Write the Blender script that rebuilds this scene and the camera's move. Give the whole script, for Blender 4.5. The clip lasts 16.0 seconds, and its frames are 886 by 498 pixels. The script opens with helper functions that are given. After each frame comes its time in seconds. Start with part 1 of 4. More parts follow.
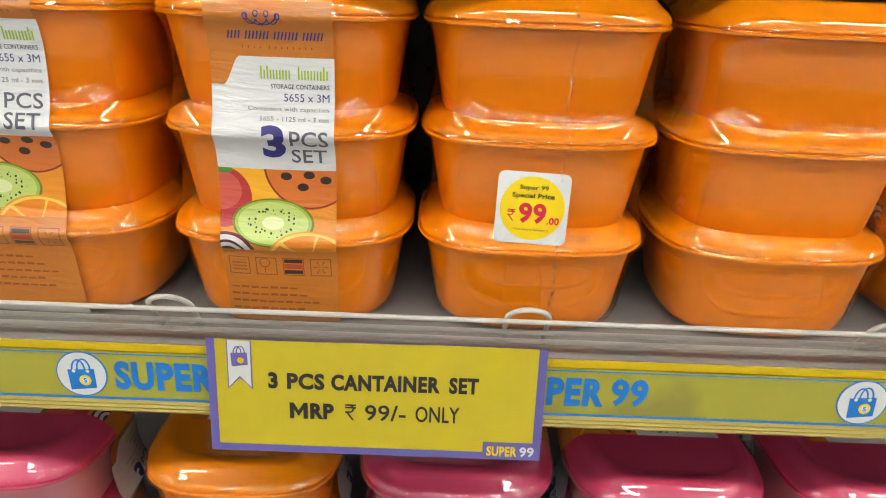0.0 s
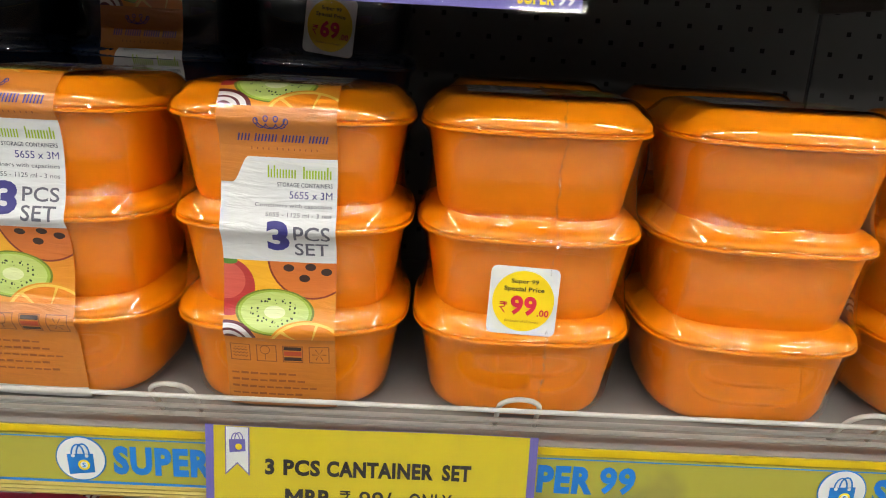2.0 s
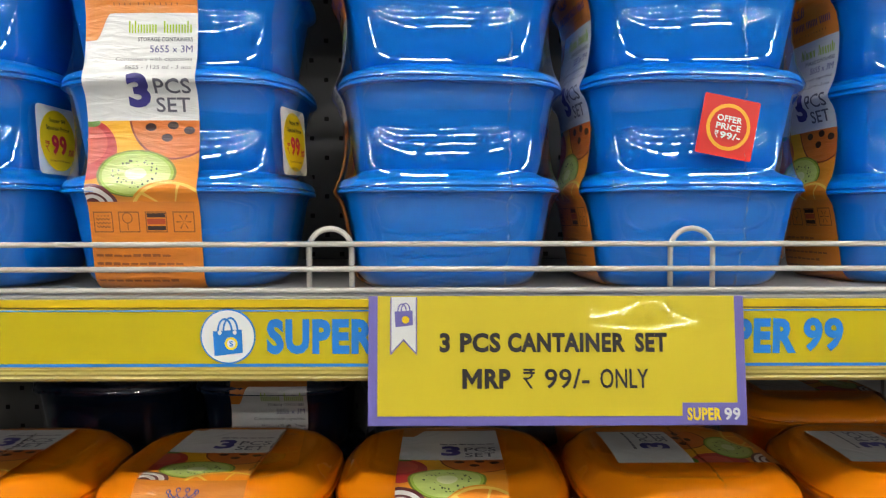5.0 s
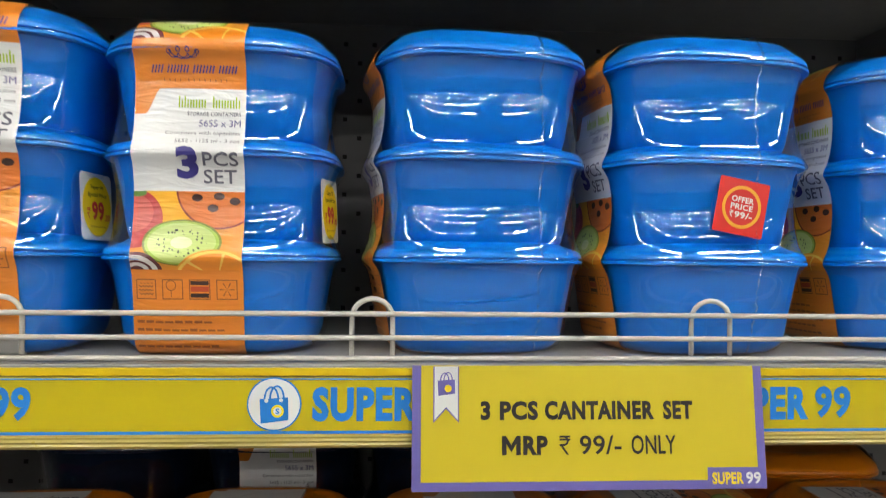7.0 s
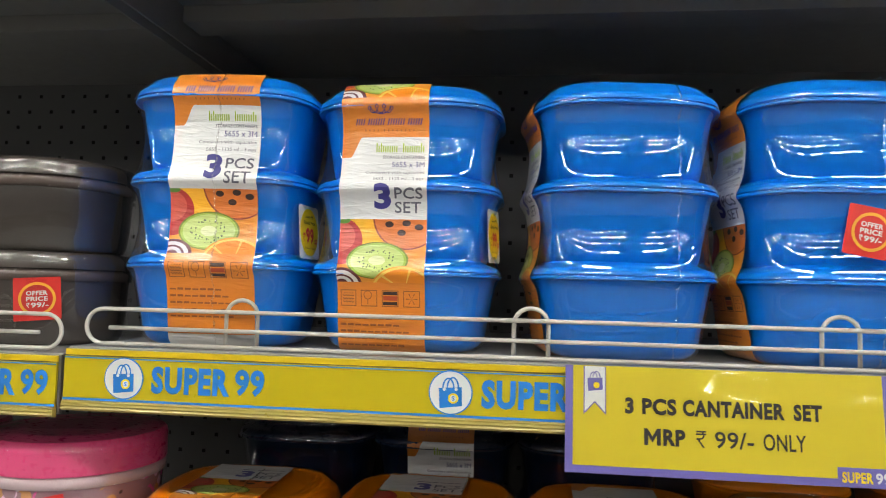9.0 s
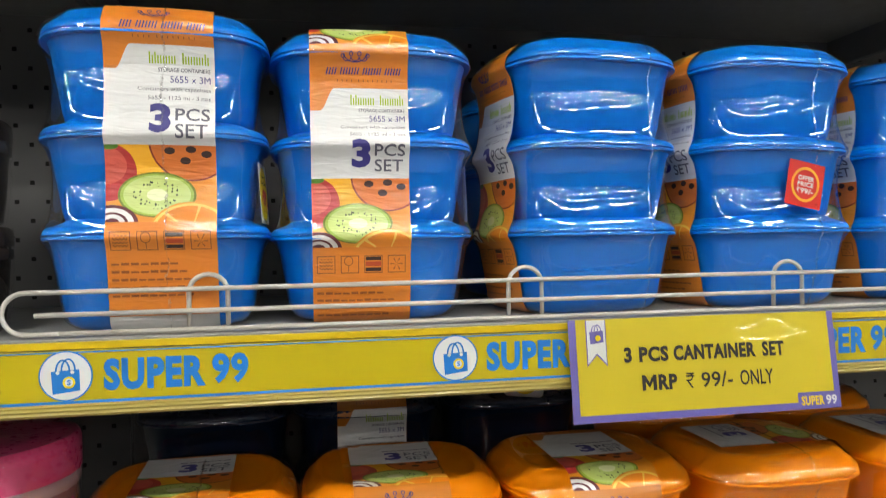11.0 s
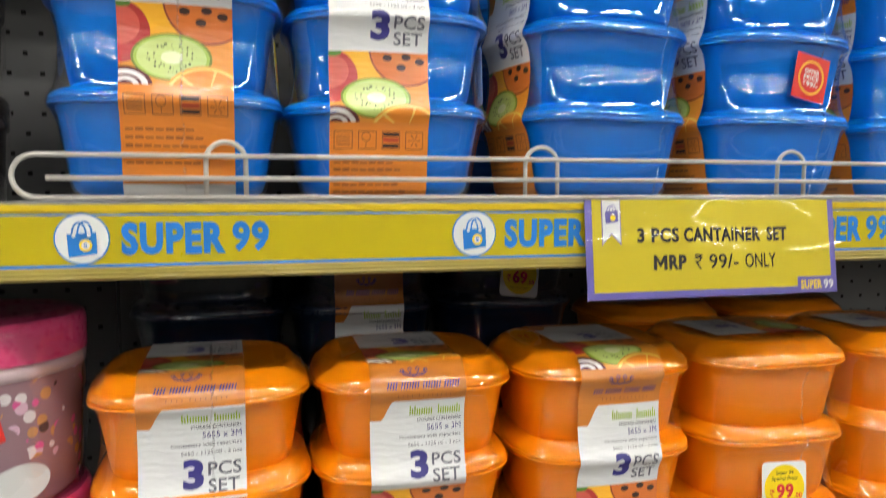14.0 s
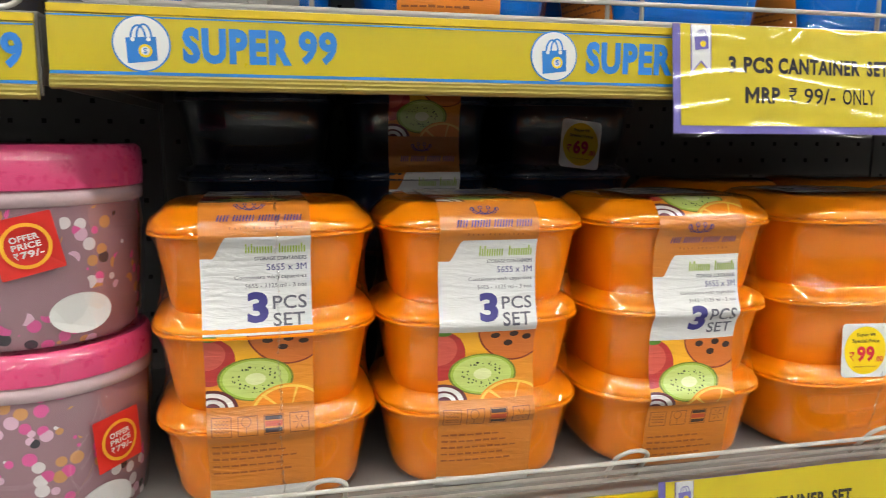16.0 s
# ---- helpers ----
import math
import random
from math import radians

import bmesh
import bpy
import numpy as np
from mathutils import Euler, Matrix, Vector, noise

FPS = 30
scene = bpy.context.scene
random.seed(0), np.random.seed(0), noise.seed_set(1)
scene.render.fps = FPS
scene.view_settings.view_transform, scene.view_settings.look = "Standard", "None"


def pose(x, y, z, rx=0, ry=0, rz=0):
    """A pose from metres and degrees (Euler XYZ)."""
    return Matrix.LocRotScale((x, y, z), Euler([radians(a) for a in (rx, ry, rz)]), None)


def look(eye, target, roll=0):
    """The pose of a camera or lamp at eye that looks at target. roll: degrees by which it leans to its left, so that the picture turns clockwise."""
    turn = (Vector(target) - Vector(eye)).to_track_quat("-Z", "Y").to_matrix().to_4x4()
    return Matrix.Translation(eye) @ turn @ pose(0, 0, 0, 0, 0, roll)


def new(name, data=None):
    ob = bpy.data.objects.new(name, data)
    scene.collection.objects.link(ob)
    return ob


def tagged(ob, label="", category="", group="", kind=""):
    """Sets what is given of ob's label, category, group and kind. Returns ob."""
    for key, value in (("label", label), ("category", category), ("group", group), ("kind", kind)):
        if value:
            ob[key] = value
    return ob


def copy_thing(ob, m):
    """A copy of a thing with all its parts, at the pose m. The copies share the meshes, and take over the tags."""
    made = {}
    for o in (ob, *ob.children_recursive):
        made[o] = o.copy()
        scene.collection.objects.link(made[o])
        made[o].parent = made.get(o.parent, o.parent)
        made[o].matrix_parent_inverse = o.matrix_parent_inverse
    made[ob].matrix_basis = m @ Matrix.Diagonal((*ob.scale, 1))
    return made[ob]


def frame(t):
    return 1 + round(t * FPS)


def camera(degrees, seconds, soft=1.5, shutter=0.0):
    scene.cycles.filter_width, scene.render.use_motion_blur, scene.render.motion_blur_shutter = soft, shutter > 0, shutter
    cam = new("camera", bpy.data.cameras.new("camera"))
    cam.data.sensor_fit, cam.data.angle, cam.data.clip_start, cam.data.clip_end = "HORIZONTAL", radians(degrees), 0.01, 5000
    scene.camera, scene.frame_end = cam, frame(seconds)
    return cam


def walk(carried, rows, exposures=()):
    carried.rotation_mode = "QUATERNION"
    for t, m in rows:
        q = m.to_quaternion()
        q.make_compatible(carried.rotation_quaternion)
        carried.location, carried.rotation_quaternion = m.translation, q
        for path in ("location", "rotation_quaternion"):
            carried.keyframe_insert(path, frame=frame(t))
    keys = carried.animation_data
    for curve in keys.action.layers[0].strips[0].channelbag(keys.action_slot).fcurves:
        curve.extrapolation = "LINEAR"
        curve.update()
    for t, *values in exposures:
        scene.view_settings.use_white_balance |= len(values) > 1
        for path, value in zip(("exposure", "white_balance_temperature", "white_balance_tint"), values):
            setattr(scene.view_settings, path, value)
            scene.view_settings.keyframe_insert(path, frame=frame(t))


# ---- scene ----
EXPOSURE = 0.0
LAMP_POWER = 75.0
cam = camera(62.7, 16.0, soft=1.0, shutter=0.5)
PATH = [
    (0, (0.474, -0.39, 1.211), (0.479, 1.478, 0.499), 2.2),
    (0.5, (0.473, -0.386, 1.213), (0.47, 1.498, 0.541), 2.8),
    (1, (0.473, -0.39, 1.223), (0.488, 1.528, 0.656), 2.7),
    (1.5, (0.472, -0.399, 1.236), (0.486, 1.528, 0.698), 2.1),
    (2, (0.468, -0.404, 1.234), (0.502, 1.52, 0.687), 3.1),
    (2.5, (0.472, -0.413, 1.243), (0.465, 1.538, 0.806), 3.4),
    (3, (0.47, -0.423, 1.271), (0.407, 1.55, 0.947), 2.8),
    (3.5, (0.457, -0.427, 1.309), (0.373, 1.559, 1.094), 1.0),
    (4, (0.437, -0.424, 1.335), (0.298, 1.564, 1.171), 0.8),
    (4.5, (0.4, -0.415, 1.354), (0.351, 1.581, 1.236), 0.5),
    (4.7, (0.387, -0.413, 1.36), (0.361, 1.584, 1.261), 0.2),
    (6.8, (0.312, -0.424, 1.38), (0.471, 1.569, 1.379), 0.5),
    (7, (0.318, -0.433, 1.387), (0.447, 1.563, 1.409), 0.6),
    (7.5, (0.334, -0.456, 1.391), (0.405, 1.542, 1.434), 0.4),
    (8, (0.341, -0.482, 1.383), (0.347, 1.517, 1.44), 0.3),
    (8.5, (0.336, -0.515, 1.374), (0.124, 1.47, 1.486), 1.3),
    (8.7, (0.326, -0.523, 1.37), (0.055, 1.454, 1.496), 1.6),
    (10.8, (0.158, -0.49, 1.383), (0.485, 1.484, 1.381), -0.9),
    (11, (0.147, -0.491, 1.376), (0.523, 1.473, 1.372), -1.0),
    (11.5, (0.125, -0.492, 1.367), (0.569, 1.457, 1.317), -0.8),
    (12, (0.118, -0.491, 1.359), (0.599, 1.449, 1.271), -1.0),
    (12.5, (0.115, -0.488, 1.356), (0.628, 1.443, 1.278), -1.2),
    (13, (0.11, -0.488, 1.354), (0.623, 1.444, 1.293), -1.2),
    (13.5, (0.107, -0.488, 1.349), (0.614, 1.446, 1.303), -0.9),
    (14, (0.103, -0.482, 1.327), (0.597, 1.451, 1.177), 0.0),
    (14.5, (0.095, -0.468, 1.3), (0.594, 1.453, 1.048), 0.6),
    (15, (0.092, -0.459, 1.278), (0.595, 1.452, 0.97), 1.0),
    (15.5, (0.088, -0.456, 1.262), (0.564, 1.457, 0.919), 0.5),
    (16, (0.075, -0.454, 1.248), (0.505, 1.475, 0.946), 0.3),
]
walk(cam, [(t, look(eye, target, roll)) for t, eye, target, roll in PATH], exposures=[(0.0, EXPOSURE), (2.2, EXPOSURE), (3.0, EXPOSURE - 0.2), (3.6, EXPOSURE - 0.12), (4.4, EXPOSURE), (16.0, EXPOSURE)])

# ---- light ----
world = bpy.data.worlds.new("hall_air")
world.use_nodes = True
world.node_tree.nodes["Background"].inputs[0].default_value = (0.8, 0.86, 1.0, 1)
world.node_tree.nodes["Background"].inputs[1].default_value = 0.02
scene.world = world


# ---- materials ----
def node_mat(name):
    m = bpy.data.materials.new(name)
    m.use_nodes = True
    return m, m.node_tree, m.node_tree.nodes["Principled BSDF"]


def rgba(c):
    return (c[0], c[1], c[2], 1.0)


def plastic(name, colour, rough=0.35, metal=0.0, coat=0.0, vary=0.06, scale=40.0, bump=0.02, spec=0.5, sss=0.0, specks=0.0):
    """A plain surface with variation at two scales, a fine relief and a random tint per object."""
    m, t, b = node_mat(name)
    n, l = t.nodes, t.links
    tc = n.new("ShaderNodeTexCoord")
    a = n.new("ShaderNodeTexNoise")
    a.inputs["Scale"].default_value, a.inputs["Detail"].default_value = scale, 4
    c = n.new("ShaderNodeTexNoise")
    c.inputs["Scale"].default_value, c.inputs["Detail"].default_value = scale * 9, 3
    info = n.new("ShaderNodeObjectInfo")
    l.new(tc.outputs["Object"], a.inputs["Vector"])
    l.new(tc.outputs["Object"], c.inputs["Vector"])
    add = n.new("ShaderNodeMath")
    add.operation = "ADD"
    l.new(a.outputs["Fac"], add.inputs[0])
    l.new(info.outputs["Random"], add.inputs[1])
    ramp = n.new("ShaderNodeMapRange")
    ramp.inputs["From Min"].default_value, ramp.inputs["From Max"].default_value = 0.3, 1.7
    ramp.inputs["To Min"].default_value, ramp.inputs["To Max"].default_value = 1 - vary, 1 + vary
    l.new(add.outputs[0], ramp.inputs["Value"])
    mul = n.new("ShaderNodeMix")
    mul.data_type, mul.blend_type = "RGBA", "MULTIPLY"
    mul.inputs["Factor"].default_value = 1.0
    mul.inputs["A"].default_value = rgba(colour)
    l.new(ramp.outputs["Result"], mul.inputs["B"])
    last = mul.outputs["Result"]
    if specks:
        r2 = n.new("ShaderNodeMapRange")
        r2.inputs["From Min"].default_value, r2.inputs["From Max"].default_value = 0.62, 0.72
        r2.inputs["To Min"].default_value, r2.inputs["To Max"].default_value = 0.0, specks
        l.new(a.outputs["Fac"], r2.inputs["Value"])
        mk = n.new("ShaderNodeMix")
        mk.data_type = "RGBA"
        l.new(r2.outputs["Result"], mk.inputs["Factor"])
        l.new(last, mk.inputs["A"])
        mk.inputs["B"].default_value = (0.12, 0.10, 0.06, 1)
        last = mk.outputs["Result"]
    l.new(last, b.inputs["Base Color"])
    rr = n.new("ShaderNodeMapRange")
    rr.inputs["To Min"].default_value, rr.inputs["To Max"].default_value = rough * 0.8, min(1.0, rough * 1.25)
    l.new(c.outputs["Fac"], rr.inputs["Value"])
    l.new(rr.outputs["Result"], b.inputs["Roughness"])
    b.inputs["Metallic"].default_value = metal
    b.inputs["Specular IOR Level"].default_value = spec
    b.inputs["Coat Weight"].default_value = coat
    b.inputs["Coat Roughness"].default_value = 0.06
    if sss:
        b.inputs["Subsurface Weight"].default_value = sss
        b.inputs["Subsurface Scale"].default_value = 0.006
        b.inputs["Subsurface Radius"].default_value = (1.0, 0.5, 0.2)
    if bump:
        bp = n.new("ShaderNodeBump")
        bp.inputs["Strength"].default_value, bp.inputs["Distance"].default_value = bump, 0.002
        l.new(c.outputs["Fac"], bp.inputs["Height"])
        l.new(bp.outputs["Normal"], b.inputs["Normal"])
    return m


def film_mat(name, tint, gain, rough, wrinkle):
    """Clear shrink film: see-through, with a fresnel gloss and stretched wrinkles."""
    m, t, b = node_mat(name)
    n, l = t.nodes, t.links
    n.remove(b)
    tc = n.new("ShaderNodeTexCoord")
    mp = n.new("ShaderNodeMapping")
    mp.inputs["Scale"].default_value = (26, 26, 60)
    l.new(tc.outputs["Object"], mp.inputs["Vector"])
    nz = n.new("ShaderNodeTexNoise")
    nz.inputs["Scale"].default_value, nz.inputs["Detail"].default_value, nz.inputs["Distortion"].default_value = 1.0, 2, 0.8
    l.new(mp.outputs["Vector"], nz.inputs["Vector"])
    mp2 = n.new("ShaderNodeMapping")
    mp2.inputs["Scale"].default_value = (18, 18, 150)
    mp2.inputs["Rotation"].default_value = (0.25, 0.2, 0)
    l.new(tc.outputs["Object"], mp2.inputs["Vector"])
    nz2 = n.new("ShaderNodeTexNoise")
    nz2.inputs["Scale"].default_value, nz2.inputs["Detail"].default_value = 1.0, 2
    l.new(mp2.outputs["Vector"], nz2.inputs["Vector"])
    pw = n.new("ShaderNodeMath")
    pw.operation = "POWER"
    pw.inputs[1].default_value = 3.0
    l.new(nz2.outputs["Fac"], pw.inputs[0])
    b1 = n.new("ShaderNodeBump")
    b1.inputs["Strength"].default_value, b1.inputs["Distance"].default_value = wrinkle, 0.002
    l.new(nz.outputs["Fac"], b1.inputs["Height"])
    b2 = n.new("ShaderNodeBump")
    b2.inputs["Strength"].default_value, b2.inputs["Distance"].default_value = wrinkle * 0.6, 0.001
    l.new(pw.outputs[0], b2.inputs["Height"])
    l.new(b1.outputs["Normal"], b2.inputs["Normal"])
    tr = n.new("ShaderNodeBsdfTransparent")
    tr.inputs[0].default_value = rgba(tint)
    gl = n.new("ShaderNodeBsdfGlossy")
    gl.inputs["Color"].default_value = (1, 1, 1, 1)
    gl.inputs["Roughness"].default_value = rough
    l.new(b2.outputs["Normal"], gl.inputs["Normal"])
    lw = n.new("ShaderNodeLayerWeight")
    lw.inputs["Blend"].default_value = 0.5
    l.new(b2.outputs["Normal"], lw.inputs["Normal"])
    p5 = n.new("ShaderNodeMath")
    p5.operation = "POWER"
    p5.inputs[1].default_value = 5.0
    l.new(lw.outputs["Facing"], p5.inputs[0])
    gn = n.new("ShaderNodeMath")
    gn.operation = "MULTIPLY_ADD"
    gn.use_clamp = True
    gn.inputs[1].default_value = 0.8
    gn.inputs[2].default_value = 0.05 * gain
    l.new(p5.outputs[0], gn.inputs[0])
    mx = n.new("ShaderNodeMixShader")
    l.new(gn.outputs[0], mx.inputs[0])
    l.new(tr.outputs[0], mx.inputs[1])
    l.new(gl.outputs[0], mx.inputs[2])
    l.new(mx.outputs[0], n["Material Output"].inputs["Surface"])
    return m


def glow(name, colour, strength):
    m, t, b = node_mat(name)
    b.inputs["Emission Color"].default_value = rgba(colour)
    b.inputs["Emission Strength"].default_value = strength
    return m


class Art:
    """Printed art drawn with maths on the UV map (metres on the print)."""

    def __init__(self, name, base):
        self.m, self.t, self.b = node_mat(name)
        self.n, self.l = self.t.nodes, self.t.links
        uv = self.n.new("ShaderNodeUVMap")
        sp = self.n.new("ShaderNodeSeparateXYZ")
        self.l.new(uv.outputs[0], sp.inputs[0])
        self.uv = uv.outputs[0]
        self.u, self.v = sp.outputs[0], sp.outputs[1]
        self.col = base
        self.clip = None

    def f(self, op, a, b=0.0, c=0.0):
        nd = self.n.new("ShaderNodeMath")
        nd.operation = op
        for k, x in enumerate((a, b, c)):
            if isinstance(x, (int, float)):
                nd.inputs[k].default_value = x
            else:
                self.l.new(x, nd.inputs[k])
        return nd.outputs[0]

    def both(self, a, b):
        return self.f("MULTIPLY", a, b)

    def inv(self, a):
        return self.f("SUBTRACT", 1.0, a)

    def above(self, x, edge):
        return self.f("GREATER_THAN", x, edge)

    def below(self, x, edge):
        return self.f("LESS_THAN", x, edge)

    def rect(self, u0, u1, v0, v1, v=None):
        v = v or self.v
        return self.both(self.both(self.above(self.u, u0), self.below(self.u, u1)), self.both(self.above(v, v0), self.below(v, v1)))

    def radius(self, cu, cv, ru, rv, v=None):
        a = self.f("DIVIDE", self.f("SUBTRACT", self.u, cu), ru)
        b = self.f("DIVIDE", self.f("SUBTRACT", v or self.v, cv), rv)
        return self.f("SQRT", self.f("ADD", self.both(a, a), self.both(b, b)))

    def paint(self, mask, colour):
        if self.clip is not None:
            mask = self.both(mask, self.clip)
        mx = self.n.new("ShaderNodeMix")
        mx.data_type = "RGBA"
        self.l.new(mask, mx.inputs["Factor"])
        if isinstance(self.col, tuple):
            mx.inputs["A"].default_value = rgba(self.col)
        else:
            self.l.new(self.col, mx.inputs["A"])
        mx.inputs["B"].default_value = rgba(colour)
        self.col = mx.outputs["Result"]

    def done(self, rough=0.30, coat=1.0, wrinkle=0.42):
        if isinstance(self.col, tuple):
            self.b.inputs["Base Color"].default_value = rgba(self.col)
        else:
            self.l.new(self.col, self.b.inputs["Base Color"])
        self.b.inputs["Roughness"].default_value = rough
        self.b.inputs["Coat Weight"].default_value = coat
        self.b.inputs["Coat Roughness"].default_value = 0.05
        tc = self.n.new("ShaderNodeTexCoord")
        mp = self.n.new("ShaderNodeMapping")
        mp.inputs["Scale"].default_value = (34, 34, 170)
        self.l.new(tc.outputs["Object"], mp.inputs["Vector"])
        nz = self.n.new("ShaderNodeTexNoise")
        nz.inputs["Scale"].default_value, nz.inputs["Detail"].default_value, nz.inputs["Distortion"].default_value = 1.0, 3, 1.2
        self.l.new(mp.outputs["Vector"], nz.inputs["Vector"])
        bp = self.n.new("ShaderNodeBump")
        bp.inputs["Strength"].default_value, bp.inputs["Distance"].default_value = wrinkle, 0.002
        self.l.new(nz.outputs["Fac"], bp.inputs["Height"])
        self.l.new(bp.outputs["Normal"], self.b.inputs["Normal"])
        self.l.new(bp.outputs["Normal"], self.b.inputs["Coat Normal"])
        return self.m


BW = 0.0375      # half width of the printed band
ART_REP = 0.149  # the print repeats after this length


def band_art(name, copper):
    a = Art(name, copper)
    up = a.above(a.v, 0.0985)
    v = a.f("SUBTRACT", a.v, a.f("MULTIPLY", up, ART_REP))
    # white panel with a stepped, rounded upper edge
    step = a.n.new("ShaderNodeMapRange")
    step.interpolation_type = "SMOOTHSTEP"
    step.inputs["From Min"].default_value, step.inputs["From Max"].default_value = -0.030, -0.019
    step.inputs["To Min"].default_value, step.inputs["To Max"].default_value = 0.051, 0.067
    a.l.new(a.u, step.inputs["Value"])
    white = a.both(a.above(v, 0.0), a.below(v, step.outputs["Result"]))
    a.paint(white, (0.68, 0.69, 0.715))
    fruit = a.both(a.above(v, -0.051), a.below(v, 0.0))
    a.clip = fruit
    a.paint(a.above(v, -1.0), (0.72, 0.26, 0.02))
    a.paint(a.below(a.radius(-0.012, 0.0, 0.026, 0.020, v), 1.0), (0.85, 0.42, 0.02))
    # halved melon with dark seeds
    r = a.radius(0.021, 0.002, 0.029, 0.026, v)
    a.paint(a.below(r, 1.0), (0.22, 0.03, 0.01))
    a.paint(a.below(r, 0.955), (0.62, 0.16, 0.025))
    for cu, cv in ((0.006, -0.004), (0.0165, -0.0105), (0.0205, -0.003), (0.031, -0.006)):
        a.paint(a.below(a.radius(cu, cv, 0.0036, 0.0024, v), 1.0), (0.035, 0.012, 0.01))
    # apple
    r = a.radius(-0.036, -0.018, 0.0195, 0.019, v)
    a.paint(a.below(r, 1.0), (0.45, 0.03, 0.03))
    a.paint(a.below(a.radius(-0.037, -0.014, 0.014, 0.012, v), 1.0), (0.60, 0.10, 0.07))
    a.paint(a.below(a.radius(-0.034, -0.001, 0.006, 0.0025, v), 1.0), (0.08, 0.22, 0.02))
    # kiwi half with its seeds
    r = a.radius(-0.003, -0.033, 0.0265, 0.0150, v)
    a.paint(a.below(r, 1.0), (0.16, 0.20, 0.015))
    a.paint(a.below(r, 0.94), (0.33, 0.47, 0.06))
    a.paint(a.below(r, 0.86), (0.50, 0.62, 0.18))
    vo = a.n.new("ShaderNodeTexVoronoi")
    vo.inputs["Scale"].default_value = 420
    a.l.new(a.uv, vo.inputs["Vector"])
    ring = a.both(a.above(r, 0.36), a.below(r, 0.62))
    a.paint(a.both(ring, a.below(vo.outputs["Distance"], 0.30)), (0.02, 0.03, 0.01))
    a.paint(a.below(r, 0.27), (0.70, 0.75, 0.42))
    # coconut shell rings
    r = a.radius(-0.033, -0.052, 0.0175, 0.0125, v)
    a.paint(a.below(r, 1.0), (0.10, 0.012, 0.02))
    a.paint(a.both(a.below(r, 0.84), a.above(r, 0.62)), (0.75, 0.72, 0.72))
    a.paint(a.both(a.below(r, 0.50), a.above(r, 0.30)), (0.70, 0.66, 0.66))
    # orange slice
    r = a.radius(0.020, -0.058, 0.0285, 0.0205, v)
    a.paint(a.below(r, 1.0), (0.75, 0.30, 0.02))
    a.paint(a.below(r, 0.95), (0.85, 0.55, 0.10))
    a.paint(a.below(r, 0.87), (0.78, 0.24, 0.01))
    ang = a.f("ARCTAN2", a.f("SUBTRACT", v, -0.058), a.f("SUBTRACT", a.u, 0.020))
    seg = a.f("ABSOLUTE", a.f("SINE", a.f("MULTIPLY", ang, 2.5)))
    a.paint(a.both(a.below(r, 0.87), a.below(seg, 0.13)), (0.85, 0.52, 0.10))
    a.clip = None
    # pictograms on the lower part
    for k, cu in enumerate((-0.0275, -0.0095, 0.0085, 0.0265)):
        box = a.rect(cu - 0.007, cu + 0.007, -0.0705, -0.0575)
        a.paint(a.both(box, a.inv(a.rect(cu - 0.0063, cu + 0.0063, -0.0698, -0.0582))), (0.25, 0.075, 0.018))
        if k == 0:
            wv = a.f("SINE", a.f("MULTIPLY", a.f("ADD", a.v, a.f("MULTIPLY", a.f("SINE", a.f("MULTIPLY", a.u, 2600)), 0.0004)), 2600))
            a.paint(a.both(a.rect(cu - 0.005, cu + 0.005, -0.068, -0.060), a.above(wv, 0.5)), (0.25, 0.075, 0.018))
        elif k == 1:
            a.paint(a.both(a.below(a.radius(cu - 0.001, -0.0615, 0.0035, 0.0035), 1.0), a.above(a.radius(cu - 0.001, -0.0615, 0.0029, 0.0029), 1.0)), (0.25, 0.075, 0.018))
            a.paint(a.rect(cu - 0.0013, cu - 0.0007, -0.069, -0.065), (0.25, 0.075, 0.018))
        elif k == 2:
            a.paint(a.rect(cu - 0.006, cu + 0.006, -0.0612, -0.0585), (0.03, 0.01, 0.012))
            a.paint(a.rect(cu - 0.006, cu + 0.006, -0.0692, -0.0665), (0.03, 0.01, 0.012))
            a.paint(a.rect(cu - 0.006, cu + 0.006, -0.0655, -0.0620), (0.45, 0.06, 0.02))
        else:
            an = a.f("ARCTAN2", a.f("SUBTRACT", a.v, -0.064), a.f("SUBTRACT", a.u, cu))
            star = a.below(a.f("ABSOLUTE", a.f("SINE", a.f("MULTIPLY", an, 3.0))), 0.28)
            a.paint(a.both(star, a.below(a.radius(cu, -0.064, 0.0048, 0.0048), 1.0)), (0.25, 0.075, 0.018))
    a.paint(a.below(a.v, -0.114), (0.60, 0.60, 0.60))
    return a.done()


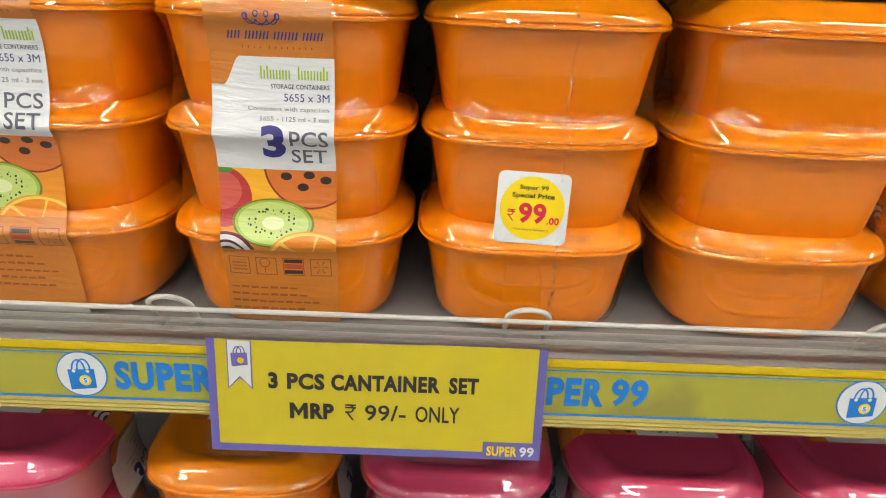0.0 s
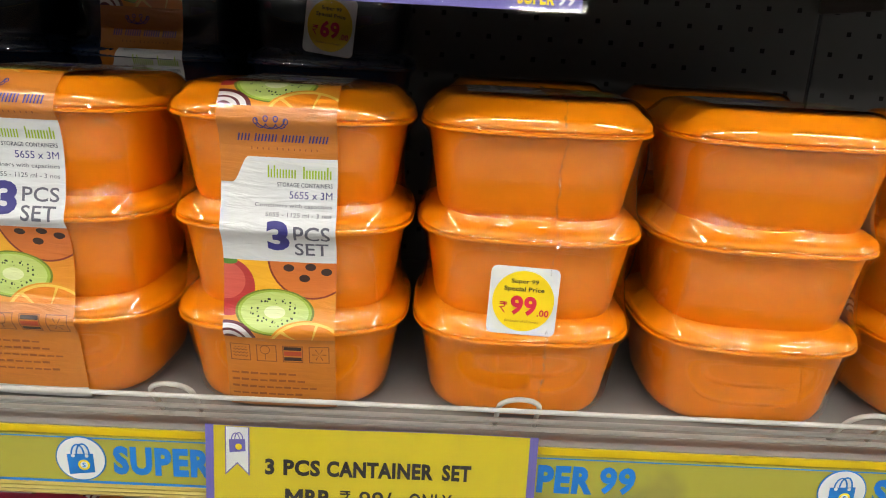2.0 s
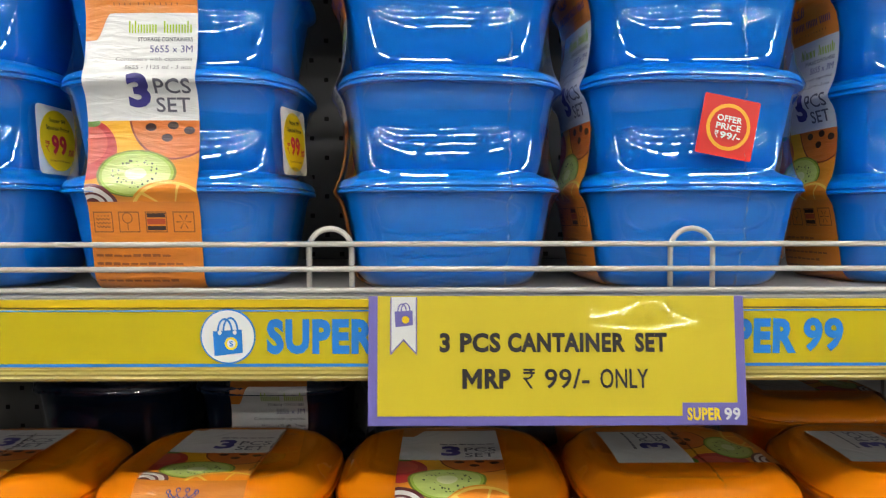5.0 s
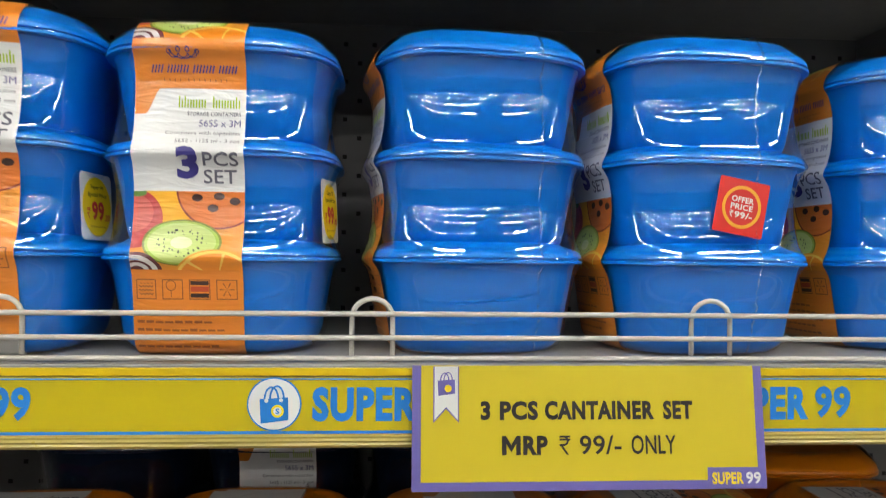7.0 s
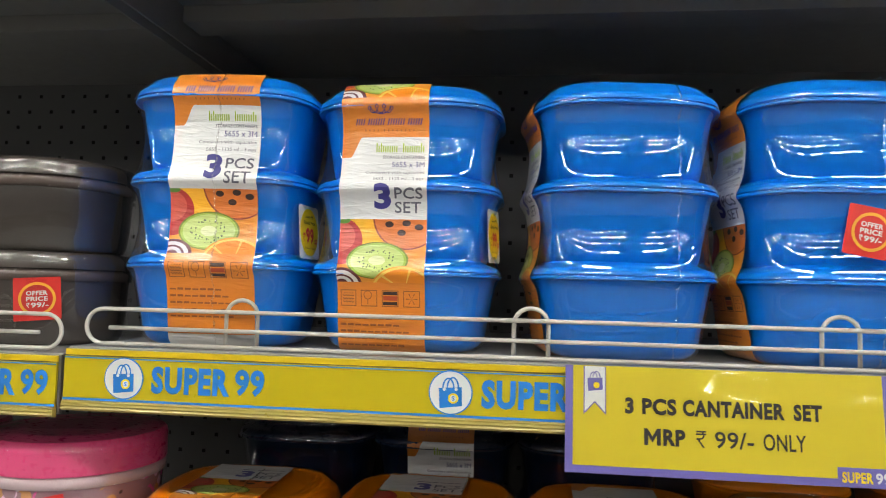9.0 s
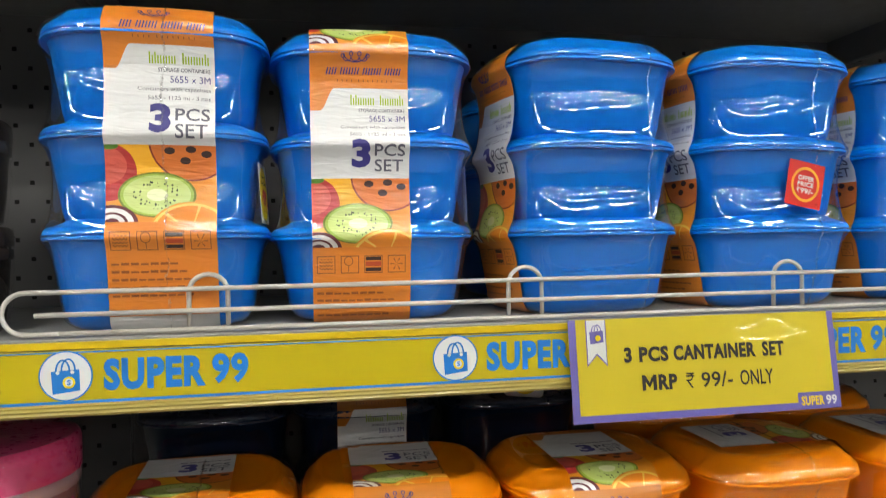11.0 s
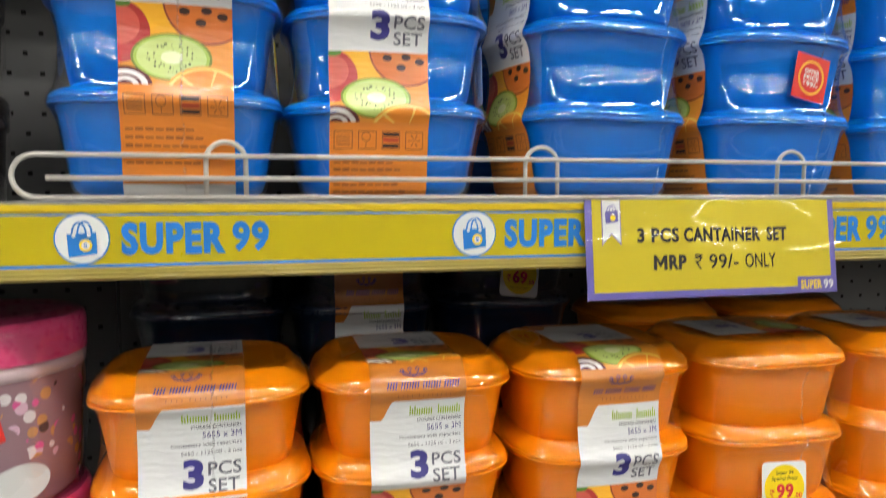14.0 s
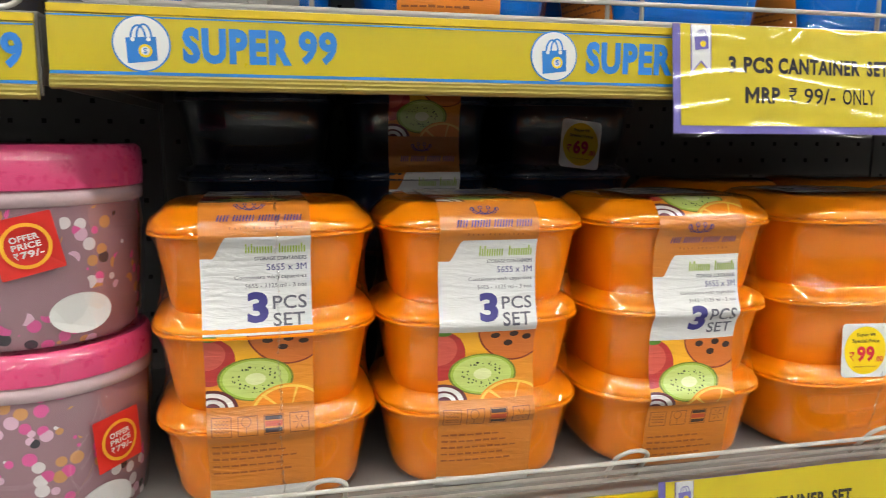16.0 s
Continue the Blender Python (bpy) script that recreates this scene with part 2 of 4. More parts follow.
def spots_art(name):
    """Printed spots on the clear canisters."""
    m, t, b = node_mat(name)
    n, l = t.nodes, t.links
    tc = n.new("ShaderNodeTexCoord")
    vo = n.new("ShaderNodeTexVoronoi")
    vo.inputs["Scale"].default_value = 105
    l.new(tc.outputs["Object"], vo.inputs["Vector"])
    lt = n.new("ShaderNodeMath")
    lt.operation = "LESS_THAN"
    lt.inputs[1].default_value = 0.46
    l.new(vo.outputs["Distance"], lt.inputs[0])
    sp = n.new("ShaderNodeSeparateColor")
    l.new(vo.outputs["Color"], sp.inputs[0])
    ramp = n.new("ShaderNodeValToRGB")
    ramp.color_ramp.interpolation = "CONSTANT"
    el = ramp.color_ramp.elements
    el[0].position, el[0].color = 0.0, (0.75, 0.12, 0.36, 1)
    el[1].position, el[1].color = 0.30, (0.72, 0.45, 0.62, 1)
    for p, c in ((0.5, (0.05, 0.045, 0.06, 1)), (0.62, (0.75, 0.70, 0.74, 1)), (0.8, (0.62, 0.30, 0.12, 1))):
        e = el.new(p)
        e.color = c
    l.new(sp.outputs[0], ramp.inputs[0])
    pick = n.new("ShaderNodeMath")
    pick.operation = "GREATER_THAN"
    pick.inputs[1].default_value = 0.46
    cl = n.new("ShaderNodeTexNoise")
    cl.inputs["Scale"].default_value = 19
    l.new(tc.outputs["Object"], cl.inputs["Vector"])
    l.new(cl.outputs["Fac"], pick.inputs[0])
    mk = n.new("ShaderNodeMath")
    mk.operation = "MULTIPLY"
    l.new(lt.outputs[0], mk.inputs[0])
    l.new(pick.outputs[0], mk.inputs[1])
    mx = n.new("ShaderNodeMix")
    mx.data_type = "RGBA"
    l.new(mk.outputs[0], mx.inputs["Factor"])
    mx.inputs["A"].default_value = (0.33, 0.19, 0.235, 1)
    l.new(ramp.outputs["Color"], mx.inputs["B"])
    l.new(mx.outputs["Result"], b.inputs["Base Color"])
    b.inputs["Roughness"].default_value = 0.25
    b.inputs["Coat Weight"].default_value = 0.5
    return m


ORANGE = plastic("orange_plastic", (0.82, 0.226, 0.002), 0.38, vary=0.06, scale=18, spec=0.15)
ORANGE_LID = plastic("orange_lid_plastic", (0.85, 0.25, 0.002), 0.32, vary=0.05, scale=18, spec=0.25)
BLUE = plastic("blue_plastic", (0.0, 0.165, 0.66), 0.38, vary=0.06, scale=18, spec=0.15)
BLUE_LID = plastic("blue_lid_plastic", (0.0, 0.185, 0.70), 0.32, vary=0.05, scale=18, spec=0.25)
NAVY = plastic("navy_plastic", (0.005, 0.011, 0.032), 0.3, vary=0.1, scale=18, spec=0.15)
NAVY_LID = plastic("navy_lid_plastic", (0.006, 0.016, 0.048), 0.28, vary=0.1, scale=18)
PINK_LID = plastic("pink_lid_plastic", (0.60, 0.055, 0.14), 0.3, vary=0.08, scale=18, sss=0.15)
PINK_BODY = plastic("pale_pink_plastic", (0.62, 0.25, 0.29), 0.3, vary=0.08, scale=18, sss=0.3)
JAR_LID = plastic("jar_lid_pink", (0.72, 0.07, 0.22), 0.28, vary=0.06, scale=20)
SMOKE = plastic("smoked_plastic", (0.060, 0.050, 0.046), 0.2, vary=0.25, scale=25, coat=0.3)
SMOKE_RIM = plastic("smoked_plastic_rim", (0.12, 0.09, 0.08), 0.25, vary=0.25, scale=25)
JAR_RIM = plastic("clear_plastic_rim", (0.55, 0.42, 0.46), 0.2, vary=0.1, scale=25)
SPOTS = spots_art("spotted_print")
FILM = film_mat("shrink_film", (0.985, 0.985, 0.985), 1.8, 0.008, 0.032)
SEAM = film_mat("film_weld", (0.90, 0.90, 0.90), 6.0, 0.12, 0.3)
SLEEVE = film_mat("clear_sleeve", (0.97, 0.97, 0.98), 0.9, 0.030, 0.010)
BAND_ORANGE = band_art("band_print_on_orange", (0.56, 0.185, 0.022))
BAND_BLUE = band_art("band_print_on_blue", (0.70, 0.215, 0.022))
METAL = plastic("painted_shelf_metal", (0.25, 0.245, 0.24), 0.45, vary=0.08, scale=9, specks=0.25)
METAL_EDGE = plastic("scuffed_shelf_edge_paint", (0.17, 0.165, 0.155), 0.5, vary=0.25, scale=14, specks=0.5)
METAL_DARK = plastic("grey_back_panel_paint", (0.14, 0.14, 0.145), 0.5, vary=0.1, scale=6, specks=0.2)
HOLE = plastic("dark_hole", (0.01, 0.01, 0.01), 0.8)
WIRE = plastic("white_coated_wire", (0.52, 0.50, 0.47), 0.35, vary=0.1, scale=60, specks=0.3)
YELLOW = plastic("yellow_strip_print", (0.52, 0.415, 0.005), 0.3, vary=0.07, scale=9, coat=0.35, specks=0.10)
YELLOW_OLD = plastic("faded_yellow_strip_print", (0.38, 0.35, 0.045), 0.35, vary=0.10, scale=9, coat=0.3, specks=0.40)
YELLOW_EDGE = plastic("yellow_plastic_edge", (0.38, 0.30, 0.07), 0.3, vary=0.08, scale=14)
YELLOW_TOP = plastic("bright_yellow_top", (0.62, 0.44, 0.005), 0.35, vary=0.05, scale=14)
SIGN_YELLOW = plastic("sign_yellow_paper", (0.60, 0.48, 0.010), 0.5, vary=0.03, scale=7)
PURPLE = plastic("violet_border_print", (0.14, 0.12, 0.42), 0.45, vary=0.04)
PRINT_BLUE = plastic("blue_print", (0.012, 0.185, 0.60), 0.4, vary=0.05)
PRINT_WHITE = plastic("white_print", (0.70, 0.715, 0.73), 0.4, vary=0.03)
PRINT_BLACK = plastic("black_print", (0.018, 0.015, 0.016), 0.5, vary=0.05)
NAVY_INK = plastic("navy_ink", (0.035, 0.03, 0.20), 0.4, vary=0.05)
GREEN_INK = plastic("green_ink", (0.32, 0.46, 0.015), 0.4, vary=0.05)
GREY_INK = plastic("grey_ink", (0.10, 0.10, 0.14), 0.4, vary=0.05)
BROWN_INK = plastic("brown_ink", (0.28, 0.080, 0.018), 0.4, vary=0.05)
RED = plastic("red_sticker_print", (0.62, 0.025, 0.02), 0.35, vary=0.05)
GOLD = plastic("gold_print", (0.80, 0.40, 0.03), 0.35, vary=0.05)
STICKER_YELLOW = plastic("sticker_yellow_print", (0.85, 0.62, 0.005), 0.4, vary=0.03)
RED_INK = plastic("crimson_ink", (0.60, 0.015, 0.05), 0.4, vary=0.05)
WALLPAINT = plastic("wall_paint", (0.045, 0.045, 0.048), 0.7, vary=0.05, scale=1.5)
CEIL = plastic("ceiling_paint", (0.045, 0.045, 0.048), 0.8, vary=0.05, scale=1.5)
TILE = plastic("floor_tile", (0.16, 0.157, 0.15), 0.25, vary=0.08, scale=2.0)
LED = glow("led_tube_light", (1.0, 0.97, 0.87), LAMP_POWER)
LAMP_BODY = plastic("lamp_body_white", (0.7, 0.7, 0.7), 0.4)


# ---- mesh helpers ----
def part(name, bm, material, parent=None, label="", smooth=False):
    me = bpy.data.meshes.new(name)
    bm.normal_update()
    bm.to_mesh(me)
    bm.free()
    me.materials.append(material)
    if smooth:
        me.shade_smooth()
    ob = new(name, me)
    if parent is not None:
        ob.parent = parent
    if label:
        ob["label"] = label
    return ob


def thing(name, m, label, category, group="", kind=""):
    ob = new(name)
    ob.empty_display_size = 0.02
    ob.matrix_basis = m
    return tagged(ob, label, category, group, kind)


def box_bm(x0, x1, y0, y1, z0, z1, bevel=0.0, bm=None):
    bm = bm or bmesh.new()
    r = bmesh.ops.create_cube(bm, size=1.0)
    for v in r["verts"]:
        v.co = Vector(((x0 + x1) / 2 + v.co.x * (x1 - x0), (y0 + y1) / 2 + v.co.y * (y1 - y0), (z0 + z1) / 2 + v.co.z * (z1 - z0)))
    if bevel:
        es = {e for v in r["verts"] for e in v.link_edges}
        bmesh.ops.bevel(bm, geom=list(es), offset=bevel, segments=2, affect="EDGES", profile=0.6)
    return bm


def grid_bm(rows, close=False):
    """A sheet of quads through rows of points."""
    bm = bmesh.new()
    vs = [[bm.verts.new(p) for p in row] for row in rows]
    for a, b in zip(vs, vs[1:]):
        n = len(a)
        for i in range(n if close else n - 1):
            bm.faces.new((a[i], a[(i + 1) % n], b[(i + 1) % n], b[i]))
    return bm, vs


NEXP = 3.3


def ring_point(a, b, th):
    c, s = math.cos(th), math.sin(th)
    return (a * math.copysign(abs(c) ** (2 / NEXP), c), b * math.copysign(abs(s) ** (2 / NEXP), s))


def loft(profile, a, b, seg=64, cap0=True, cap1=True):
    """Rings of a rounded square, inset and height row by row."""
    rows = []
    for ins, z in profile:
        rows.append([(*ring_point(a - ins, b - ins, 2 * math.pi * (i + 0.5) / seg), z) for i in range(seg)])
    bm, vs = grid_bm(rows, close=True)
    if cap0:
        bm.faces.new(list(reversed(vs[0])))
    if cap1:
        bm.faces.new(vs[-1])
    return bm


def lathe(profile, seg=48, cap0=True, cap1=True):
    rows = [[(r * math.cos(2 * math.pi * i / seg), r * math.sin(2 * math.pi * i / seg), z) for i in range(seg)] for r, z in profile]
    bm, vs = grid_bm(rows, close=True)
    if cap0:
        bm.faces.new(list(reversed(vs[0])))
    if cap1:
        bm.faces.new(vs[-1])
    return bm


def tube_bm(points, r, seg=8, bm=None):
    """A round wire along points."""
    bm = bm or bmesh.new()
    pts = [Vector(p) for p in points]
    up = Vector((0, 1, 0))
    rings = []
    for i, p in enumerate(pts):
        d = (pts[min(i + 1, len(pts) - 1)] - pts[max(i - 1, 0)]).normalized()
        s = d.cross(up)
        s = s.normalized() if s.length > 1e-4 else Vector((1, 0, 0))
        q = s.cross(d).normalized()
        rings.append([bm.verts.new(p + r * (math.cos(k * 2 * math.pi / seg) * s + math.sin(k * 2 * math.pi / seg) * q)) for k in range(seg)])
    for a, b in zip(rings, rings[1:]):
        for k in range(seg):
            bm.faces.new((a[k], a[(k + 1) % seg], b[(k + 1) % seg], b[k]))
    bm.faces.new(list(reversed(rings[0])))
    bm.faces.new(rings[-1])
    return bm


# ---- lettering: flat shapes in (u, v), later laid on a surface ----
GLYPHS = {}


def words(text, u0, u1, v0, v1, bold=0.0):
    """Vertices and faces of a text that fills the box."""
    key = (text, bold)
    if key not in GLYPHS:
        cu = bpy.data.curves.new("lettering", "FONT")
        cu.body, cu.offset, cu.resolution_u, cu.space_character = text, bold, 3, 1.0 + 2.2 * bold
        ob = new("lettering", cu)
        bpy.context.view_layer.update()
        me = bpy.data.meshes.new_from_object(ob.evaluated_get(bpy.context.evaluated_depsgraph_get()))
        vs = [(v.co.x, v.co.y) for v in me.vertices]
        fs = [tuple(p.vertices) for p in me.polygons]
        bpy.data.objects.remove(ob)
        bpy.data.curves.remove(cu)
        bpy.data.meshes.remove(me)
        xs, ys = [v[0] for v in vs], [v[1] for v in vs]
        lo, hi = (min(xs), min(ys)), (max(xs), max(ys))
        vs = [((x - lo[0]) / (hi[0] - lo[0]), (y - lo[1]) / (hi[1] - lo[1])) for x, y in vs]
        GLYPHS[key] = (vs, fs)
    vs, fs = GLYPHS[key]
    return [(u0 + x * (u1 - u0), v0 + y * (v1 - v0)) for x, y in vs], fs


def bars(u0, u1, v0, v1, count, seed, fill=0.7, low=0.55, heights="", slant=0.0):
    """Writing that cannot be read, or names: upright bars of its size."""
    rnd = random.Random(seed)
    vs, fs = [], []
    count = len(heights) or count
    step = (u1 - u0) / count
    for i in range(count):
        tall = heights[i] == "X" if heights else rnd.random() < 0.35
        if heights and heights[i] == " ":
            continue
        h = v0 + (v1 - v0) * (1.0 if tall else low)
        a, b = u0 + i * step, u0 + (i + fill) * step
        k = len(vs)
        q = slant * (h - v0)
        vs += [(a, v0), (b, v0), (b + q, h), (a + q, h)]
        fs.append((k, k + 1, k + 2, k + 3))
    return vs, fs


def poly(points):
    return list(points), [tuple(range(len(points)))]


def disc(cu, cv, r, n=40, rv=None):
    return poly([(cu + r * math.cos(2 * math.pi * i / n), cv + (rv or r) * math.sin(2 * math.pi * i / n)) for i in range(n)])


def hoop(cu, cv, r0, r1, n=40, a0=0.0, a1=2 * math.pi):
    vs, fs = [], []
    for i in range(n + 1):
        t = a0 + (a1 - a0) * i / n
        vs += [(cu + r0 * math.cos(t), cv + r0 * math.sin(t)), (cu + r1 * math.cos(t), cv + r1 * math.sin(t))]
    for i in range(n):
        fs.append((2 * i, 2 * i + 1, 2 * i + 3, 2 * i + 2))
    return vs, fs


def quad(u0, u1, v0, v1):
    return poly([(u0, v0), (u1, v0), (u1, v1), (u0, v1)])


def rupee(u0, u1, v0, v1, w=0.13):
    """The rupee sign from strokes."""
    W, H = u1 - u0, v1 - v0
    t = w * H
    out = [quad(u0, u1, v1 - t, v1), quad(u0, u1, v1 - 2.6 * t, v1 - 1.6 * t)]
    r1 = 0.27 * H
    out.append(hoop(u0 + 0.38 * W, v1 - r1, r1 - t, r1, 14, -math.pi / 2, math.pi / 2))
    out.append(quad(u0, u0 + 0.38 * W, v1 - 2 * r1, v1 - 2 * r1 + t))
    out.append(poly([(u0 + 0.05 * W, v1 - 2 * r1 + t * 0.5), (u0 + 0.05 * W + 1.3 * t, v1 - 2 * r1 + t * 0.5), (u0 + 0.85 * W, v0), (u0 + 0.85 * W - 1.3 * t, v0)][::-1]))
    return join(*out)


def join(*shapes):
    vs, fs = [], []
    for v, f in shapes:
        k = len(vs)
        vs += v
        fs += [tuple(i + k for i in q) for q in f]
    return vs, fs


def lay_flat(name, shape, place, material, parent, label=""):
    """Lays a flat shape on a surface: place(u, v) gives the point."""
    me = bpy.data.meshes.new(name)
    me.from_pydata([place(u, v) for u, v in shape[0]], [], shape[1])
    me.materials.append(material)
    ob = new(name, me)
    ob.parent = parent
    if label:
        ob["label"] = label
    if name.endswith("_bar"):
        ob["kind"] = "stuff"
    return ob


lay = lay_flat


def bag_logo(cu, cv, r):
    """White shapes and blue shapes of the round shopping-bag emblem."""
    s = r / 0.0155
    bag = poly([(cu + a * s, cv + b * s) for a, b in ((-0.0076, -0.0112), (0.0084, -0.0092), (0.0080, 0.0040), (-0.0084, 0.0030))])

    def grip_arc(x, y):
        vs, fs = [], []
        for i in range(15):
            t = math.pi * i / 14
            for q in (0.0, 0.0011):
                vs.append((cu + s * (x + (0.0034 + q) * math.cos(t)), cv + s * (y + (0.0066 + q) * math.sin(t))))
        for i in range(14):
            fs.append((2 * i, 2 * i + 1, 2 * i + 3, 2 * i + 2))
        return vs, fs

    grip = join(grip_arc(-0.0016, 0.0028), grip_arc(0.0016, 0.0034))
    return bag, grip


# ---- the room around ----
def slab(name, x0, x1, y0, y1, z0, z1, mat):
    return tagged(part(name, box_bm(x0, x1, y0, y1, z0, z1), mat), kind="structure")


slab("floor", -12, 13, -15.2, 1.0, -0.1, 0.0, TILE)
slab("ceiling", -12, 13, -15.2, 1.0, 3.4, 3.5, CEIL)
slab("wall_north", -12, 13, 1.0, 1.15, -0.1, 3.5, WALLPAINT)
slab("wall_south", -12, 13, -15.35, -15.2, -0.1, 3.5, WALLPAINT)
slab("wall_west", -12.15, -12, -15.35, 1.15, -0.1, 3.5, WALLPAINT)
slab("wall_east", 13, 13.15, -15.35, 1.15, -0.1, 3.5, WALLPAINT)


def ceiling_light(width):
    t = thing("ceiling_light", pose(0, 0, 3.36), "white linear ceiling light with a bare glowing tube", "ceiling light", "rows of ceiling lights")
    h = width / 2
    part("housing", box_bm(-0.57, 0.57, -h - 0.015, h + 0.015, 0.0, 0.04, 0.005), LAMP_BODY, t)
    part("tube", box_bm(-0.56, 0.56, -h, h, -0.02, 0.0, 0.006), LED, t, "glowing white tube")
    return t


def lamp_row(y, width, x0, step, count):
    """One row of lights along the hall, end to end with short gaps."""
    first = ceiling_light(width)
    for k in range(count):
        m = pose(x0 + step * k, y, 3.36)
        if k == 0:
            first.matrix_basis = m
        else:
            copy_thing(first, m)


lamp_row(-1.55, 0.11, -10.05, 1.75, 13)
for y, x0 in ((-4.6, -10.6), (-6.1, -9.9), (-8.4, -10.4), (-11.6, -10.1)):
    lamp_row(y, 0.055, x0, 1.75, 13)


# ---- the gondola ----
BAY_L, BAY_R = -0.049, 0.865
BACK = 0.40
SHELF_B, SHELF_O, SHELF_L, SHELF_U = 1.3225, 0.9920, 0.6640, 1.6530


def back_panel(name, x0, x1):
    t = thing(name, pose(0, 0, 0), "dark grey perforated steel back panel behind the shelves", "back panel", "back panels", "structure")
    part("panel", box_bm(x0, x1, BACK, BACK + 0.004, 0.1, 2.2), METAL_DARK, t)
    bm = bmesh.new()
    p = 0.0325
    for j in range(int((1.66 - 0.98) / (p * 0.66))):
        z = 0.985 + j * p * 0.66
        for i in range(int((x1 - x0) / p) + 1):
            x = x0 + 0.015 + i * p + (p / 2 if j % 2 else 0)
            if x < x1 - 0.006:
                vs = [bm.verts.new((x + sx * 0.0024, BACK - 0.0006, z + sz * 0.0024)) for sx, sz in ((-1, -1), (1, -1), (1, 1), (-1, 1))]
                bm.faces.new(vs)
    h = part("perforation", bm, HOLE, t, "rows of small dark holes")
    h["kind"] = "stuff"
    return t


back_panel("back_panel", BAY_L, BAY_R)
back_panel("back_panel", BAY_L - 0.93, BAY_L - 0.004)
back_panel("back_panel", BAY_R + 0.004, BAY_R + 0.93)


def shelf(x0, x1, top, drop=0.0, back=BACK):
    z = top - drop
    t = thing("gondola_shelf", pose(0, 0, z), "light grey painted steel shelf with a folded front edge", "shelf", "gondola shelves")
    part("deck", box_bm(x0, x1, 0.004, back - 0.002, -0.003, 0.0, 0.0008), METAL, t)
    part("front_edge", box_bm(x0, x1, 0.002, 0.006, -0.046, -0.001, 0.001), METAL_EDGE, t, "scuffed grey front edge")
    part("side_flange", box_bm(x0, x0 + 0.002, 0.006, back - 0.002, -0.04, -0.003), METAL, t)
    part("side_flange", box_bm(x1 - 0.002, x1, 0.006, back - 0.002, -0.04, -0.003), METAL, t)
    part("stiffener", box_bm(x0 + 0.003, x1 - 0.003, 0.15, 0.19, -0.02, -0.003, 0.001), METAL, t)
    return t


for top in (SHELF_U, SHELF_B, SHELF_O, SHELF_L):
    shelf(BAY_L, BAY_R, top)
    shelf(BAY_L - 0.93, BAY_L - 0.005, top, 0.006)
    shelf(BAY_R + 0.005, BAY_R + 0.93, top)


